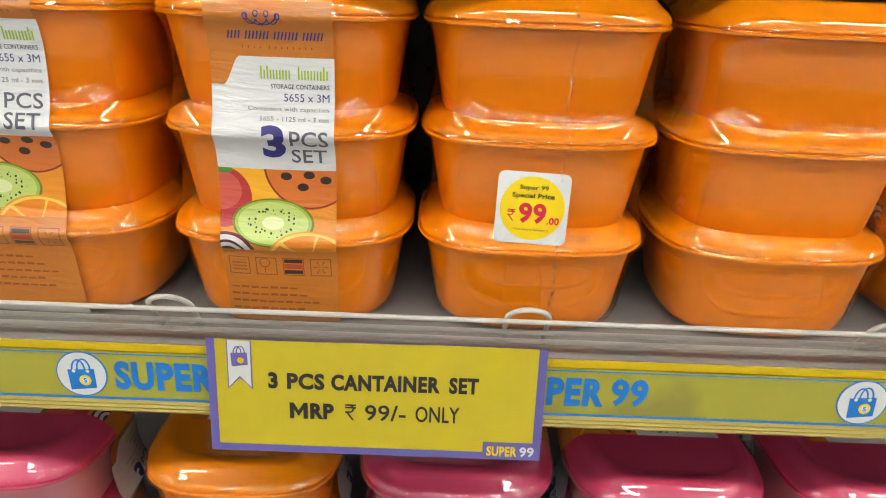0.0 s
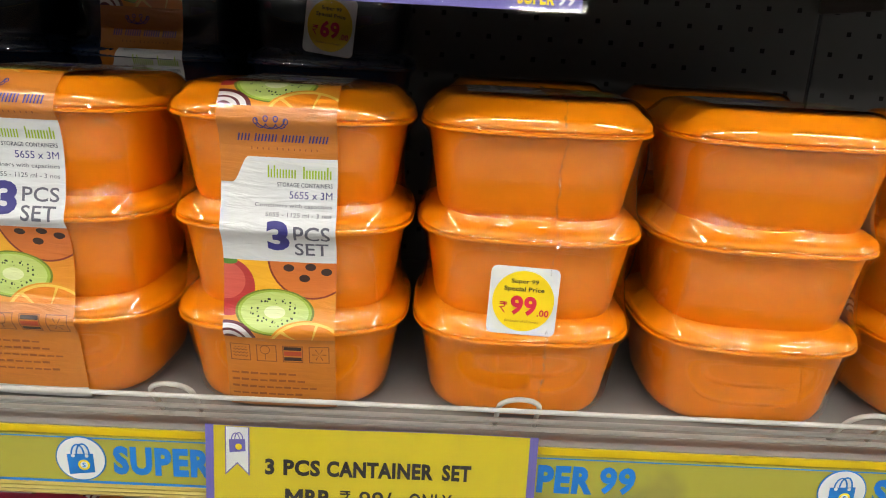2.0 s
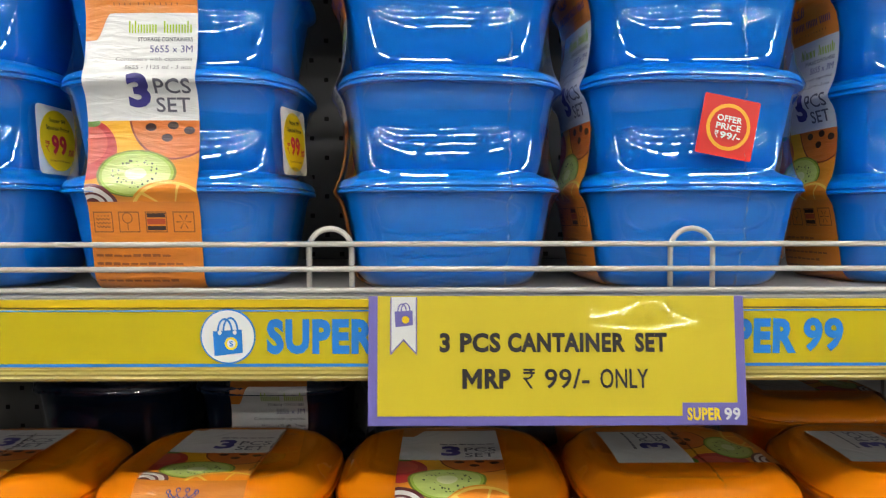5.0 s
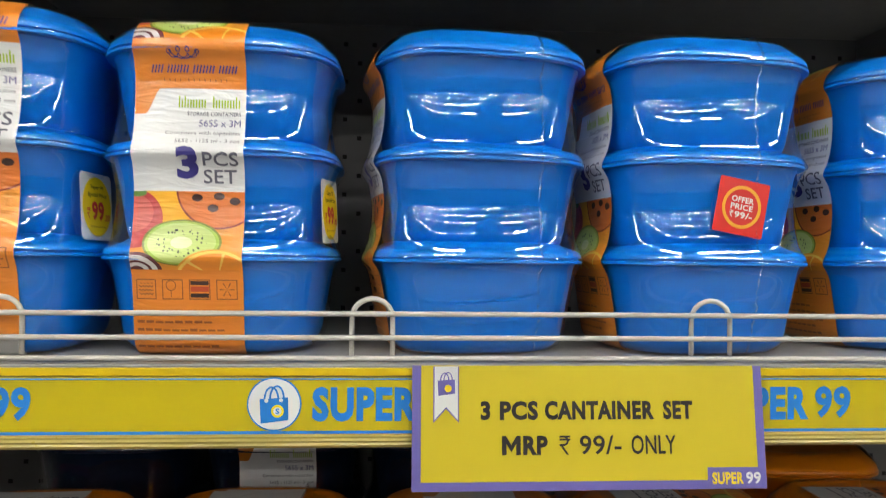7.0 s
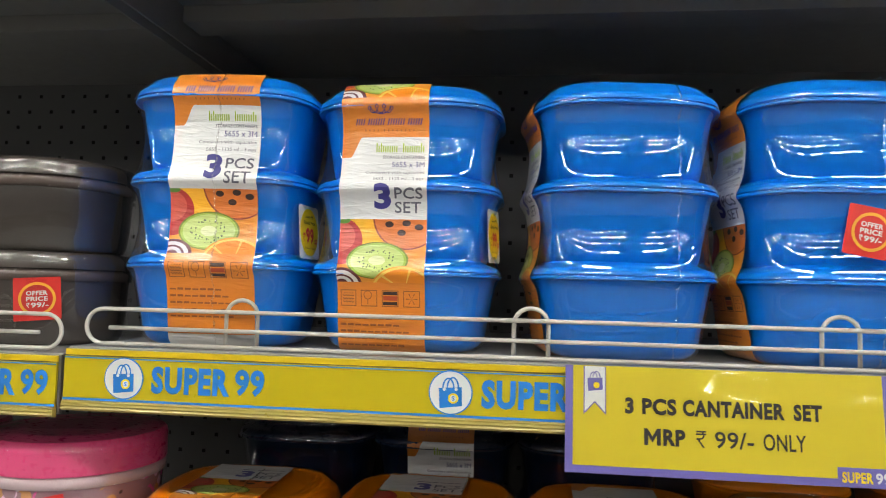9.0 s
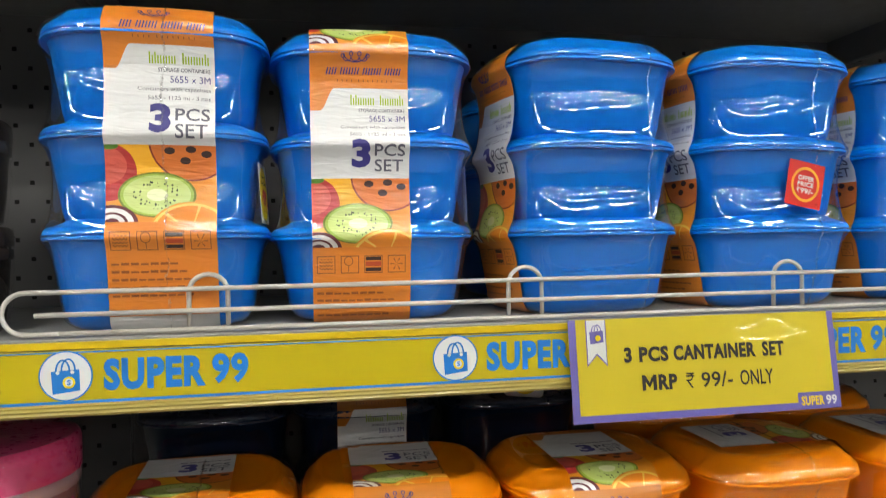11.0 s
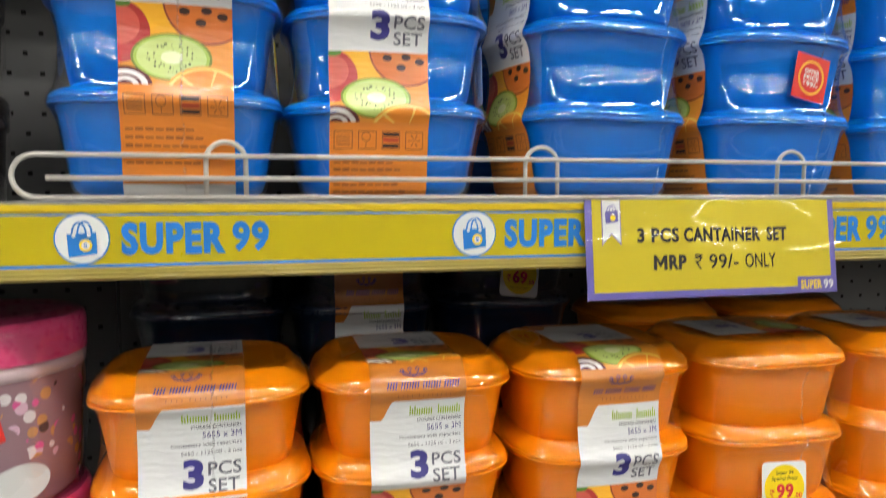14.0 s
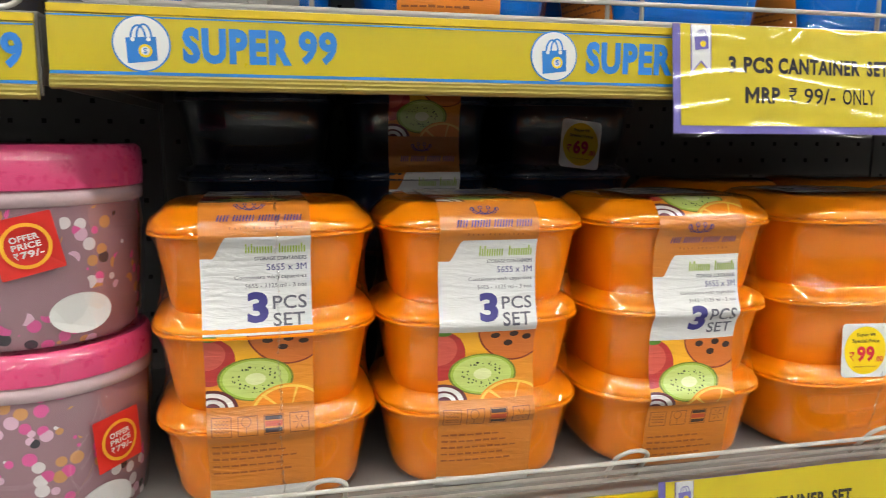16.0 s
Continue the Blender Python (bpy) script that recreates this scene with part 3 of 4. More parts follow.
def price_strip(x0, x1, ztop, mat, logos, offset_text, label, edge=YELLOW_EDGE):
    """The price rail on a shelf's front: ribbed edge, paper strip, emblem and lettering."""
    t = thing("price_strip", pose(0, 0, ztop), label, "price strip", "price strips")
    rows = []
    prof = [(0.0015, -0.0485), (-0.003, -0.0478), (-0.0042, -0.0462), (-0.0034, -0.0450), (-0.0042, -0.0436), (-0.0032, -0.0424), (-0.0034, -0.0412), (-0.0014, -0.0400), (0.0015, -0.0398)]
    for x in (x0, x1):
        rows.append([(x, y, z) for y, z in prof])
    bm, vs = grid_bm(rows)
    for r in vs:
        bm.faces.new(r)
    bmesh.ops.recalc_face_normals(bm, faces=bm.faces)
    part("lower_rim", bm, edge, t, "ribbed pale yellow plastic rim")
    bm = bmesh.new()
    n = 120
    top = []
    bot = []
    rnd = random.Random(int(ztop * 1000))
    w = 0.0
    for i in range(n + 1):
        x = x0 + (x1 - x0) * i / n
        w = 0.8 * w + 0.2 * rnd.uniform(-1, 1) * 0.0008
        top.append((x, -0.0012, -0.0068 + w))
        bot.append((x, -0.0012, -0.0402))
    bm, vs = grid_bm([bot, top])
    r = bmesh.ops.extrude_face_region(bm, geom=list(bm.faces))
    for v in r["geom"]:
        if isinstance(v, bmesh.types.BMVert):
            v.co.y += 0.0022
    bmesh.ops.recalc_face_normals(bm, faces=bm.faces)
    part("paper_strip", bm, mat, t, "printed yellow paper strip")
    part("top_rim", box_bm(x0, x1, -0.0004, 0.0016, -0.0062, -0.0016, 0.0004), YELLOW_TOP, t, "bright yellow upper edge")
    front = lambda d: (lambda u, v: (u, -0.0012 - d, v))
    lay("blue_line", quad(x0, x1, -0.0400, -0.0382), front(0.0003), PRINT_BLUE, t, "thin blue line")
    lay("blue_line", quad(x0, x1, -0.0084, -0.0075), front(0.0003), PRINT_BLUE, t, "thin blue line")
    for cu in logos:
        cv = -0.0225
        e = lay("emblem", disc(cu, cv, 0.0158), front(0.0004), PRINT_BLUE, t, "round blue and white shopping bag emblem")
        lay("emblem_ground", disc(cu, cv, 0.0149), front(0.0007), PRINT_WHITE, e)
        bag, grip = bag_logo(cu, cv, 0.0155)
        lay("bag", bag, front(0.0010), PRINT_BLUE, e)
        lay("bag_handle", grip, front(0.0010), PRINT_BLUE, e)
        lay("button", join(disc(cu - 0.0045, cv + 0.0022, 0.0012, 12), disc(cu + 0.0040, cv + 0.0024, 0.0012, 12)), front(0.0012), PRINT_WHITE, e)
        lay("coin", hoop(cu + 0.0020, cv - 0.0040, 0.0024, 0.0037, 24), front(0.0013), STICKER_YELLOW, e)
        lay("coin_face", disc(cu + 0.0020, cv - 0.0040, 0.0024, 20), front(0.0012), PRINT_WHITE, e)
        lay("coin_mark", words("S", cu + 0.0009, cu + 0.0031, cv - 0.0056, cv - 0.0024, 0.03), front(0.0014), PRINT_BLUE, e)
        a = cu + offset_text
        lay("lettering", words("SUPER", a - 0.0015, a + 0.0600, cv - 0.0104, cv + 0.0100, 0.05), front(0.0004), PRINT_BLUE, t, "blue capital letters")
        lay("lettering", words("99", a + 0.0640, a + 0.0868, cv - 0.0094, cv + 0.0102, 0.04), front(0.0004), PRINT_BLUE, t, "blue digits")
    return t


price_strip(BAY_L, BAY_R, 1.3225, YELLOW, (0.0, 0.248, 0.488, 0.730), 0.0235, "yellow price strip with blue lettering on the shelf front")
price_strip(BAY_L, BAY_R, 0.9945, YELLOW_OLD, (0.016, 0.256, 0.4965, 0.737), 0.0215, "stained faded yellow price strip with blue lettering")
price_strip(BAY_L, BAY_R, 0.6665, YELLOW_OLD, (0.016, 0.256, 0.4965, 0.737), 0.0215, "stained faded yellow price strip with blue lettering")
price_strip(BAY_L - 0.93, BAY_L - 0.0065, 1.3165, YELLOW, (-0.172, -0.42), 0.0235, "yellow price strip of the neighbouring bay")
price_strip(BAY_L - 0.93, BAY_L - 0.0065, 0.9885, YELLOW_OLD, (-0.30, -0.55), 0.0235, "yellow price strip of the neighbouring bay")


def wire_fence(x0, x1, z, lean, hooks, label, y=0.012):
    """A low fence of bent wire on a shelf's front edge; lean: degrees by which it tips outwards."""
    t = thing("wire_fence", pose(0, y, z, lean, 0, 0), label, "wire fence", "wire fences")
    r = 0.00165
    zt, zm, zb = 0.0285, 0.0140, 0.0018
    rad = (zt - zb) / 2

    def arc(cx, sign):
        return [(cx + sign * rad * math.sin(k * math.pi / 12), 0, zb + rad - rad * math.cos(k * math.pi / 12)) for k in range(13)]

    left = arc(x0 + rad, -1)
    right = arc(x1 - rad, 1)
    loop = [(x0 + rad + 0.02, 0, zb)] + left + [(x0 + 0.1, 0, zt), ((x0 + x1) / 2, 0, zt + 0.0004), (x1 - 0.1, 0, zt)] + right[::-1] + [((x0 + x1) / 2, 0, zb), (x0 + rad + 0.02, 0, zb)]
    part("rim_wire", tube_bm(loop, r), WIRE, t, smooth=True)
    part("middle_wire", tube_bm([(x0 + 0.019, 0, zm), ((x0 + x1) / 2, 0, zm + 0.0003), (x1 - 0.019, 0, zm)], r), WIRE, t, smooth=True)
    for hx in hooks:
        w, h = 0.0125, 0.026
        pts = [(hx - w, 0.0034, zb - 0.001), (hx - w, 0.0034, h)] + [(hx - w * math.cos(k * math.pi / 10), 0.0034, h + w * 0.95 * math.sin(k * math.pi / 10)) for k in range(1, 10)] + [(hx + w, 0.0034, h), (hx + w, 0.0034, zb - 0.001)]
        part("hook", tube_bm(pts, r), WIRE, t, smooth=True)
    return t


wire_fence(-0.041, 0.855, SHELF_B + 0.0006, 0, (0.084, 0.304, 0.517, 0.731), "white coated wire fence along the front of the shelf")
wire_fence(-0.041, 0.855, SHELF_O + 0.006, 38, (0.099, 0.315, 0.527, 0.743), "white coated wire fence leaning outwards over the shelf edge")
wire_fence(-0.95, -0.062, SHELF_B - 0.0050, 0, (-0.14, -0.36), "white coated wire fence of the neighbouring bay")
wire_fence(-0.95, -0.062, SHELF_O, 38, (-0.14, -0.36), "white coated wire fence of the neighbouring bay")


# ---- hanging price signs ----
def price_sign(x0, x1, z0, z1, y_top, y_bot, roll, label):
    cx, cz = (x0 + x1) / 2, z1
    tilt = math.degrees(math.atan2(y_top - y_bot, z1 - z0))
    t = thing("price_sign", pose(cx, y_top, cz, -tilt, roll, 0), label, "price sign", "hanging price signs")
    w, h = (x1 - x0) / 2, z1 - z0
    bow = lambda u, v: 0.0012 * math.sin(3 * u / w) * (1 + v / h)
    at = lambda d: (lambda u, v: (u, -d + bow(u, v), v))
    m = 0.0022
    n = 24
    rows = [[(-w + m + (2 * w - 2 * m) * i / n, bow(-w + m + (2 * w - 2 * m) * i / n, v), v) for i in range(n + 1)] for v in (-h + m, -h * 0.66, -h * 0.33, -0.006)]
    bm, vs = grid_bm(rows)
    r = bmesh.ops.extrude_face_region(bm, geom=list(bm.faces))
    for v in r["geom"]:
        if isinstance(v, bmesh.types.BMVert):
            v.co.y += 0.0006
    bmesh.ops.recalc_face_normals(bm, faces=bm.faces)
    card = part("card", bm, PURPLE, t, "violet bordered paper card")

    def strip_shape(u0, u1, v0, v1, k=20):
        vs, fs = [], []
        for i in range(k + 1):
            u = u0 + (u1 - u0) * i / k
            vs += [(u, v0), (u, v1)]
        for i in range(k):
            fs.append((2 * i, 2 * i + 2, 2 * i + 3, 2 * i + 1))
        return vs, fs

    b = 0.0052
    lay("yellow_field", strip_shape(-w + m + b, w - m - b, -h + m + b, -0.006), at(0.0004), SIGN_YELLOW, card, "plain yellow field")
    lay("price_tab", quad(w - m - 0.036, w - m - 0.001, -h + m + 0.0005, -h + m + 0.0125), at(0.0007), PURPLE, card)
    lay("lettering", words("SUPER", w - m - 0.0335, w - m - 0.0145, -h + m + 0.0028, -h + m + 0.0098, 0.04), at(0.0010), STICKER_YELLOW, card)
    lay("lettering", words("99", w - m - 0.0130, w - m - 0.0040, -h + m + 0.0028, -h + m + 0.0098, 0.03), at(0.0010), PRINT_WHITE, card)
    ru = -w + 0.0145
    rib = [(ru, -0.0065), (ru + 0.0150, -0.0065), (ru + 0.0150, -0.0390), (ru + 0.0075, -0.0310), (ru, -0.0390)]
    lay("ribbon_edge", ([*rib], [(0, 4, 3), (0, 3, 1), (1, 3, 2)]), at(0.0007), PURPLE, card)
    rib2 = [(ru + 0.0007, -0.0065), (ru + 0.0143, -0.0065), (ru + 0.0143, -0.0372), (ru + 0.0075, -0.0298), (ru + 0.0007, -0.0372)]
    lay("ribbon", (rib2, [(0, 4, 3), (0, 3, 1), (1, 3, 2)]), at(0.0010), PRINT_WHITE, card)
    bag, grip = bag_logo(ru + 0.0076, -0.0165, 0.0095)
    lay("bag", join(bag, grip), at(0.0013), PURPLE, card)
    lay("coin", disc(ru + 0.0086, -0.0192, 0.0021, 16), at(0.0016), STICKER_YELLOW, card)
    l0, l1 = -0.0375, -0.0265
    lay("lettering", words("3 PCS", -0.0655, -0.0315, l0, l1, 0.045), at(0.0008), PRINT_BLACK, card, "bold black lettering")
    lay("lettering", words("CANTAINER", -0.0275, 0.0385, l0, l1, 0.045), at(0.0008), PRINT_BLACK, card, "bold black lettering")
    lay("lettering", words("SET", 0.0440, 0.0620, l0, l1, 0.045), at(0.0008), PRINT_BLACK, card, "bold black lettering")
    l0, l1 = -0.0575, -0.0465
    em = [(0, 0), (0.24, 0), (0.24, 0.58), (0.5, 0.16), (0.76, 0.58), (0.76, 0), (1, 0), (1, 1), (0.78, 1), (0.5, 0.52), (0.22, 1), (0, 1)]
    lay("lettering", poly([(-0.0530 + 0.0110 * a, l0 + (l1 - l0) * c) for a, c in em]), at(0.0008), PRINT_BLACK, card, "bold black lettering")
    lay("lettering", words("RP", -0.0405, -0.0260, l0, l1, 0.045), at(0.0008), PRINT_BLACK, card, "bold black lettering")
    lay("lettering", rupee(-0.0190, -0.0125, l0, l1, 0.10), at(0.0008), PRINT_BLACK, card)
    lay("lettering", words("99/-", -0.0070, 0.0180, l0, l1, 0.012), at(0.0008), PRINT_BLACK, card, "thin black lettering")
    lay("lettering", words("ONLY", 0.0240, 0.0510, l0, l1, 0.012), at(0.0008), PRINT_BLACK, card, "thin black lettering")
    # clear sleeve, its upper edge bent
    rows = []
    for v in [-h - 0.0005, -h * 0.75, -h * 0.5, -h * 0.25, -0.010, -0.004, 0.0, 0.003, 0.005]:
        row = []
        for i in range(33):
            u = -w + 2 * w * i / 32
            curl = 0.0012 * math.sin(u * 38 + 0.7) + 0.0008 * math.sin(u * 95 + 2.0)
            k = max(0.0, (v + 0.012) / 0.017) ** 1.5
            belly = 0.0016 * math.sin(math.pi * min(1, max(0, -v / h))) * (0.7 + 0.2 * math.sin(u * 26 + 1.0))
            row.append((u, -0.0026 + bow(u, v) - belly + k * (curl - 0.0025), v))
        rows.append(row)
    bm, _ = grid_bm(rows)
    part("clear_sleeve", bm, SLEEVE, t, "clear plastic sleeve with a bent edge", smooth=True)
    return t


price_sign(0.3262, 0.5415, 1.2490, 1.3290, -0.0040, -0.0140, 0.0, "yellow hanging price sign with violet border in a clear sleeve")
price_sign(0.3335, 0.5425, 0.9245, 1.0085, -0.0050, -0.0110, 0.0, "yellow hanging price sign with violet border in a clear sleeve")


# ---- shrink-wrapped sets of containers ----
A, B = 0.0775, 0.0742    # half width of the banded face, half depth
PITCH = 0.0656

BODY_PROFILE = [(0.0300, 0.0012), (0.0260, 0.0003), (0.0215, 0.0014), (0.0180, 0.0036), (0.0152, 0.0065), (0.0134, 0.0100), (0.0122, 0.0150), (0.0113, 0.0210), (0.0092, 0.0340), (0.0073, 0.0450), (0.0062, 0.0520), (0.0052, 0.0570), (0.0042, 0.0592), (0.0034, 0.0625)]
LID_EDGE = [(0.0026, 0.0602), (0.0006, 0.0602), (-0.0004, 0.0606), (-0.0004, 0.0620), (0.0002, 0.0626), (0.0018, 0.0629), (0.0018, 0.0635), (0.0003, 0.0639), (0.0003, 0.0650)]
# a lid that carries another container, and the free lid on top with its raised panel
CARRYING_LID = LID_EDGE + [(0.0008, 0.0664), (0.0018, 0.0679), (0.0036, 0.0691), (0.0064, 0.0701), (0.0094, 0.0711), (0.0120, 0.0722), (0.0142, 0.0738), (0.0170, 0.0764), (0.0200, 0.0786), (0.0240, 0.0798), (0.0340, 0.0803)]
TOP_LID = LID_EDGE + [(0.0008, 0.0668), (0.0018, 0.0686), (0.0034, 0.0703), (0.0054, 0.0718), (0.0072, 0.0734), (0.0088, 0.0752), (0.0104, 0.0770), (0.0124, 0.0786), (0.0150, 0.0796), (0.0190, 0.0800), (0.0205, 0.0798), (0.0215, 0.0793), (0.0260, 0.0792)]


def film_profile(levels):
    """The film: tight over each lid, drawn in between."""
    p = [(0.0245, 0.0002), (0.0192, 0.0014), (0.0144, 0.0048), (0.0118, 0.0095), (0.0104, 0.0180), (0.0082, 0.0320), (0.0062, 0.0440)]
    for k in range(levels):
        z = k * PITCH
        p += [(0.0043, z + 0.0520), (0.0024, z + 0.0562), (0.0004, z + 0.0592), (-0.0008, z + 0.0616), (-0.0004, z + 0.0640)]
        if k < levels - 1:
            n = z + PITCH
            p += [(0.0002, n + 0.0000), (0.0013, n + 0.0022), (0.0030, n + 0.0062), (0.0043, n + 0.0108), (0.0052, n + 0.0158), (0.0060, n + 0.0215), (0.0065, n + 0.0275), (0.0067, n + 0.0340), (0.0064, n + 0.0410), (0.0055, n + 0.0470)]
        else:
            p += [(0.0004, z + 0.0668), (0.0024, z + 0.0706), (0.0056, z + 0.0738), (0.0090, z + 0.0772), (0.0130, z + 0.0800), (0.0190, z + 0.0812)]
    q = []
    for i in range(len(p) - 1):
        a, b, c, d = p[max(i - 1, 0)], p[i], p[i + 1], p[min(i + 2, len(p) - 1)]
        for t in (0.0, 0.33, 0.67):
            q.append(tuple(0.5 * (2 * b[m] + (c[m] - a[m]) * t + (2 * a[m] - 5 * b[m] + 4 * c[m] - d[m]) * t * t + (3 * b[m] - a[m] - 3 * c[m] + d[m]) * t ** 3) for m in (0, 1)))
    return q + [p[-1]]


def along(profile):
    """Arc length along the film's profile, running on over the top."""
    pts = list(profile) + [(0.12, profile[-1][1])]
    ss = [0.0]
    for (a, b), (c, d) in zip(pts, pts[1:]):
        ss.append(ss[-1] + math.hypot(c - a, d - b))

    def at(s):
        s = max(0.0, min(s, ss[-1]))
        for i in range(len(pts) - 1):
            if s <= ss[i + 1]:
                f = (s - ss[i]) / (ss[i + 1] - ss[i])
                (a, b), (c, d) = pts[i], pts[i + 1]
                n = math.hypot(c - a, d - b)
                return a + f * (c - a), b + f * (d - b), (c - a) / n, (d - b) / n
    return at, ss


MESHES = {}


def shared(key, build):
    if key not in MESHES:
        MESHES[key] = build()
    return MESHES[key]


def mesh_of(bm, mat, name, smooth=True):
    me = bpy.data.meshes.new(name)
    bm.normal_update()
    bm.to_mesh(me)
    bm.free()
    me.materials.append(mat)
    if smooth:
        me.shade_smooth()
        me.set_sharp_from_angle(angle=radians(38))
    return me


def put(name, me, parent, m=None, label=""):
    ob = new(name, me)
    ob.parent = parent
    if m is not None:
        ob.matrix_basis = m
    if label:
        ob["label"] = label
    return ob


SLICED = {}


def sliced(key, shape, step=0.0015):
    """A flat shape cut into narrow rows, so that it bends with what it lies on."""
    if key not in SLICED:
        bm = bmesh.new()
        vs = [bm.verts.new((u, v, 0)) for u, v in shape[0]]
        for f in shape[1]:
            bm.faces.new([vs[q] for q in f])
        lo, hi = min(v for _, v in shape[0]), max(v for _, v in shape[0])
        k = math.ceil(lo / step)
        while k * step < hi:
            bmesh.ops.bisect_plane(bm, geom=list(bm.verts) + list(bm.edges) + list(bm.faces), plane_co=(0, k * step, 0), plane_no=(0, 1, 0))
            k += 1
        bm.verts.index_update()
        SLICED[key] = ([(v.co.x, v.co.y) for v in bm.verts], [tuple(v.index for v in f.verts) for f in bm.faces])
        bm.free()
    return SLICED[key]


def band_lettering(t, place):
    """All that is printed on the white panel and above it."""
    def lay(name, shape, place, material, parent, label=""):
        key = (len(shape[0]), round(shape[0][0][0], 5), round(shape[0][0][1], 5))
        return lay_flat(name, sliced(key, shape), place, material, parent, label)

    lay("lettering", words("3", -0.0070, 0.0075, 0.0078, 0.0285, 0.045), place, NAVY_INK, t, "large bold navy figure")
    lay("lettering", words("PCS", 0.0105, 0.0340, 0.0165, 0.0255, 0.012), place, GREY_INK, t, "dark lettering")
    lay("lettering", words("SET", 0.0105, 0.0325, 0.0050, 0.0140, 0.012), place, GREY_INK, t, "dark lettering")
    lay("lettering", words("5655 - 1125 ml - 3 nos", -0.0080, 0.0345, 0.0310, 0.0338, 0.0), place, GREY_INK, t)
    lay("lettering", words("Containers with capacities", -0.0150, 0.0345, 0.0362, 0.0395, 0.0), place, GREY_INK, t)
    lay("lettering", words("5655 x 3M", 0.0070, 0.0345, 0.0425, 0.0470), place, NAVY_INK, t)
    lay("lettering", words("STORAGE CONTAINERS", -0.0010, 0.0345, 0.0495, 0.0522, 0.015), place, GREY_INK, t)
    lay("name_bar", bars(-0.0070, 0.0345, 0.0548, 0.0622, 11, 5, 0.52, 0.70, "XxXxxxxxxx  XxxxxxxxXx"), place, GREEN_INK, t, "green bars of a printed name")
    lay("name_bar", bars(-0.0255, 0.0320, 0.0768, 0.0818, 20, 9, 0.46, 1.0, "XXXX XXXXXXX XXXXXXX XXXXXX", 0.25), place, NAVY_INK, t, "violet bars of a printed name")
    lay("name_bar", bars(-0.0170, 0.0260, 0.0716, 0.0734, 5, 12, 0.4, 0.8, "X x x x  X x x x x x x x"), place, BROWN_INK, t)
    crown = join(*[hoop(-0.0125 + 0.0062 * i + 0.0, 0.0905 + (0.0012 if i in (1, 2) else 0.0), 0.0010, 0.0017, 12) for i in range(4)],
                 *[hoop(-0.0094 + 0.0062 * i, 0.0895, 0.0026, 0.0033, 10, math.pi, 2 * math.pi) for i in range(3)],
                 hoop(-0.0032, 0.0960, 0.0098, 0.0106, 12, 1.15 * math.pi, 1.85 * math.pi))
    lay("crown", crown, place, NAVY_INK, t)
    for k, (w, n) in enumerate(((0.046, 22), (0.052, 26), (0.060, 30), (0.050, 24), (0.056, 28))):
        v = -0.0790 - 0.0052 * k
        lay("text_bar", bars(-0.0345, -0.0345 + w, v - 0.0014, v + 0.0003, n // 3, 30 + k, 0.80, 0.75), place, BROWN_INK, t)


def add_band(t, levels, rise, mat, reach, turn=0.0, shift=0.0, write=True, over_writing=True):
    """The printed band. rise: height of the white panel's lower edge; reach: how far it goes over the top; turn: the face that it lies on."""
    at, ss = along(film_profile(levels))
    h_top = ss[-2]
    side = abs(turn) in (90,)
    aa, bb = (B, A) if side else (A, B)
    rot = Matrix.Rotation(radians(turn), 4, "Z")

    # the length along the film at the height of the label's edge
    s0 = min((abs(at(s * 0.0005)[1] - rise), s * 0.0005) for s in range(int(h_top / 0.0005)))[1]

    def place(u, v, d=0.0012):
        ins, z, dx, dz = at(s0 + v)
        x = u * 0.93 + shift
        y = -bb * (1 - min(1.0, abs(x / aa)) ** NEXP) ** (1 / NEXP) + ins
        return rot @ Vector((x, y - d * dz, z + d * dx))

    us = [-BW + 2 * BW * i / 10 for i in range(11)]
    s = -s0 + 0.0005
    vs = []
    while s < h_top - s0 + reach:
        vs.append(s)
        s += 0.0015
    rows = [[place(u, v, 0.0008) for u in us] for v in vs]
    bm, grid = grid_bm(rows)
    uvl = bm.loops.layers.uv.new("print")
    spot = {}
    for r, v in zip(grid, vs):
        for q, u in zip(r, us):
            spot[q] = (u, v)
    for f in bm.faces:
        for lp in f.loops:
            lp[uvl].uv = spot[lp.vert]
    band = put("printed_band", mesh_of(bm, mat, "printed_band"), t, None, "glossy printed band with fruit picture and white panel")
    if write:
        band_lettering(band, place)
        if over_writing:
            up = lambda u, v: place(u, v + ART_REP)
            lay("lettering", sliced("three", words("3", -0.0070, 0.0075, 0.0078, 0.0285, 0.045)), up, NAVY_INK, band)
            lay("lettering", sliced("pcs", words("PCS", 0.0105, 0.0340, 0.0165, 0.0255, 0.012)), up, GREY_INK, band)
            lay("lettering", sliced("set", words("SET", 0.0105, 0.0325, 0.0050, 0.0140, 0.012)), up, GREY_INK, band)
            lay("text_bar", bars(-0.0080, 0.0345, 0.0320, 0.0340, 6, 3, 0.84, 0.9), up, GREY_INK, band)
    return band


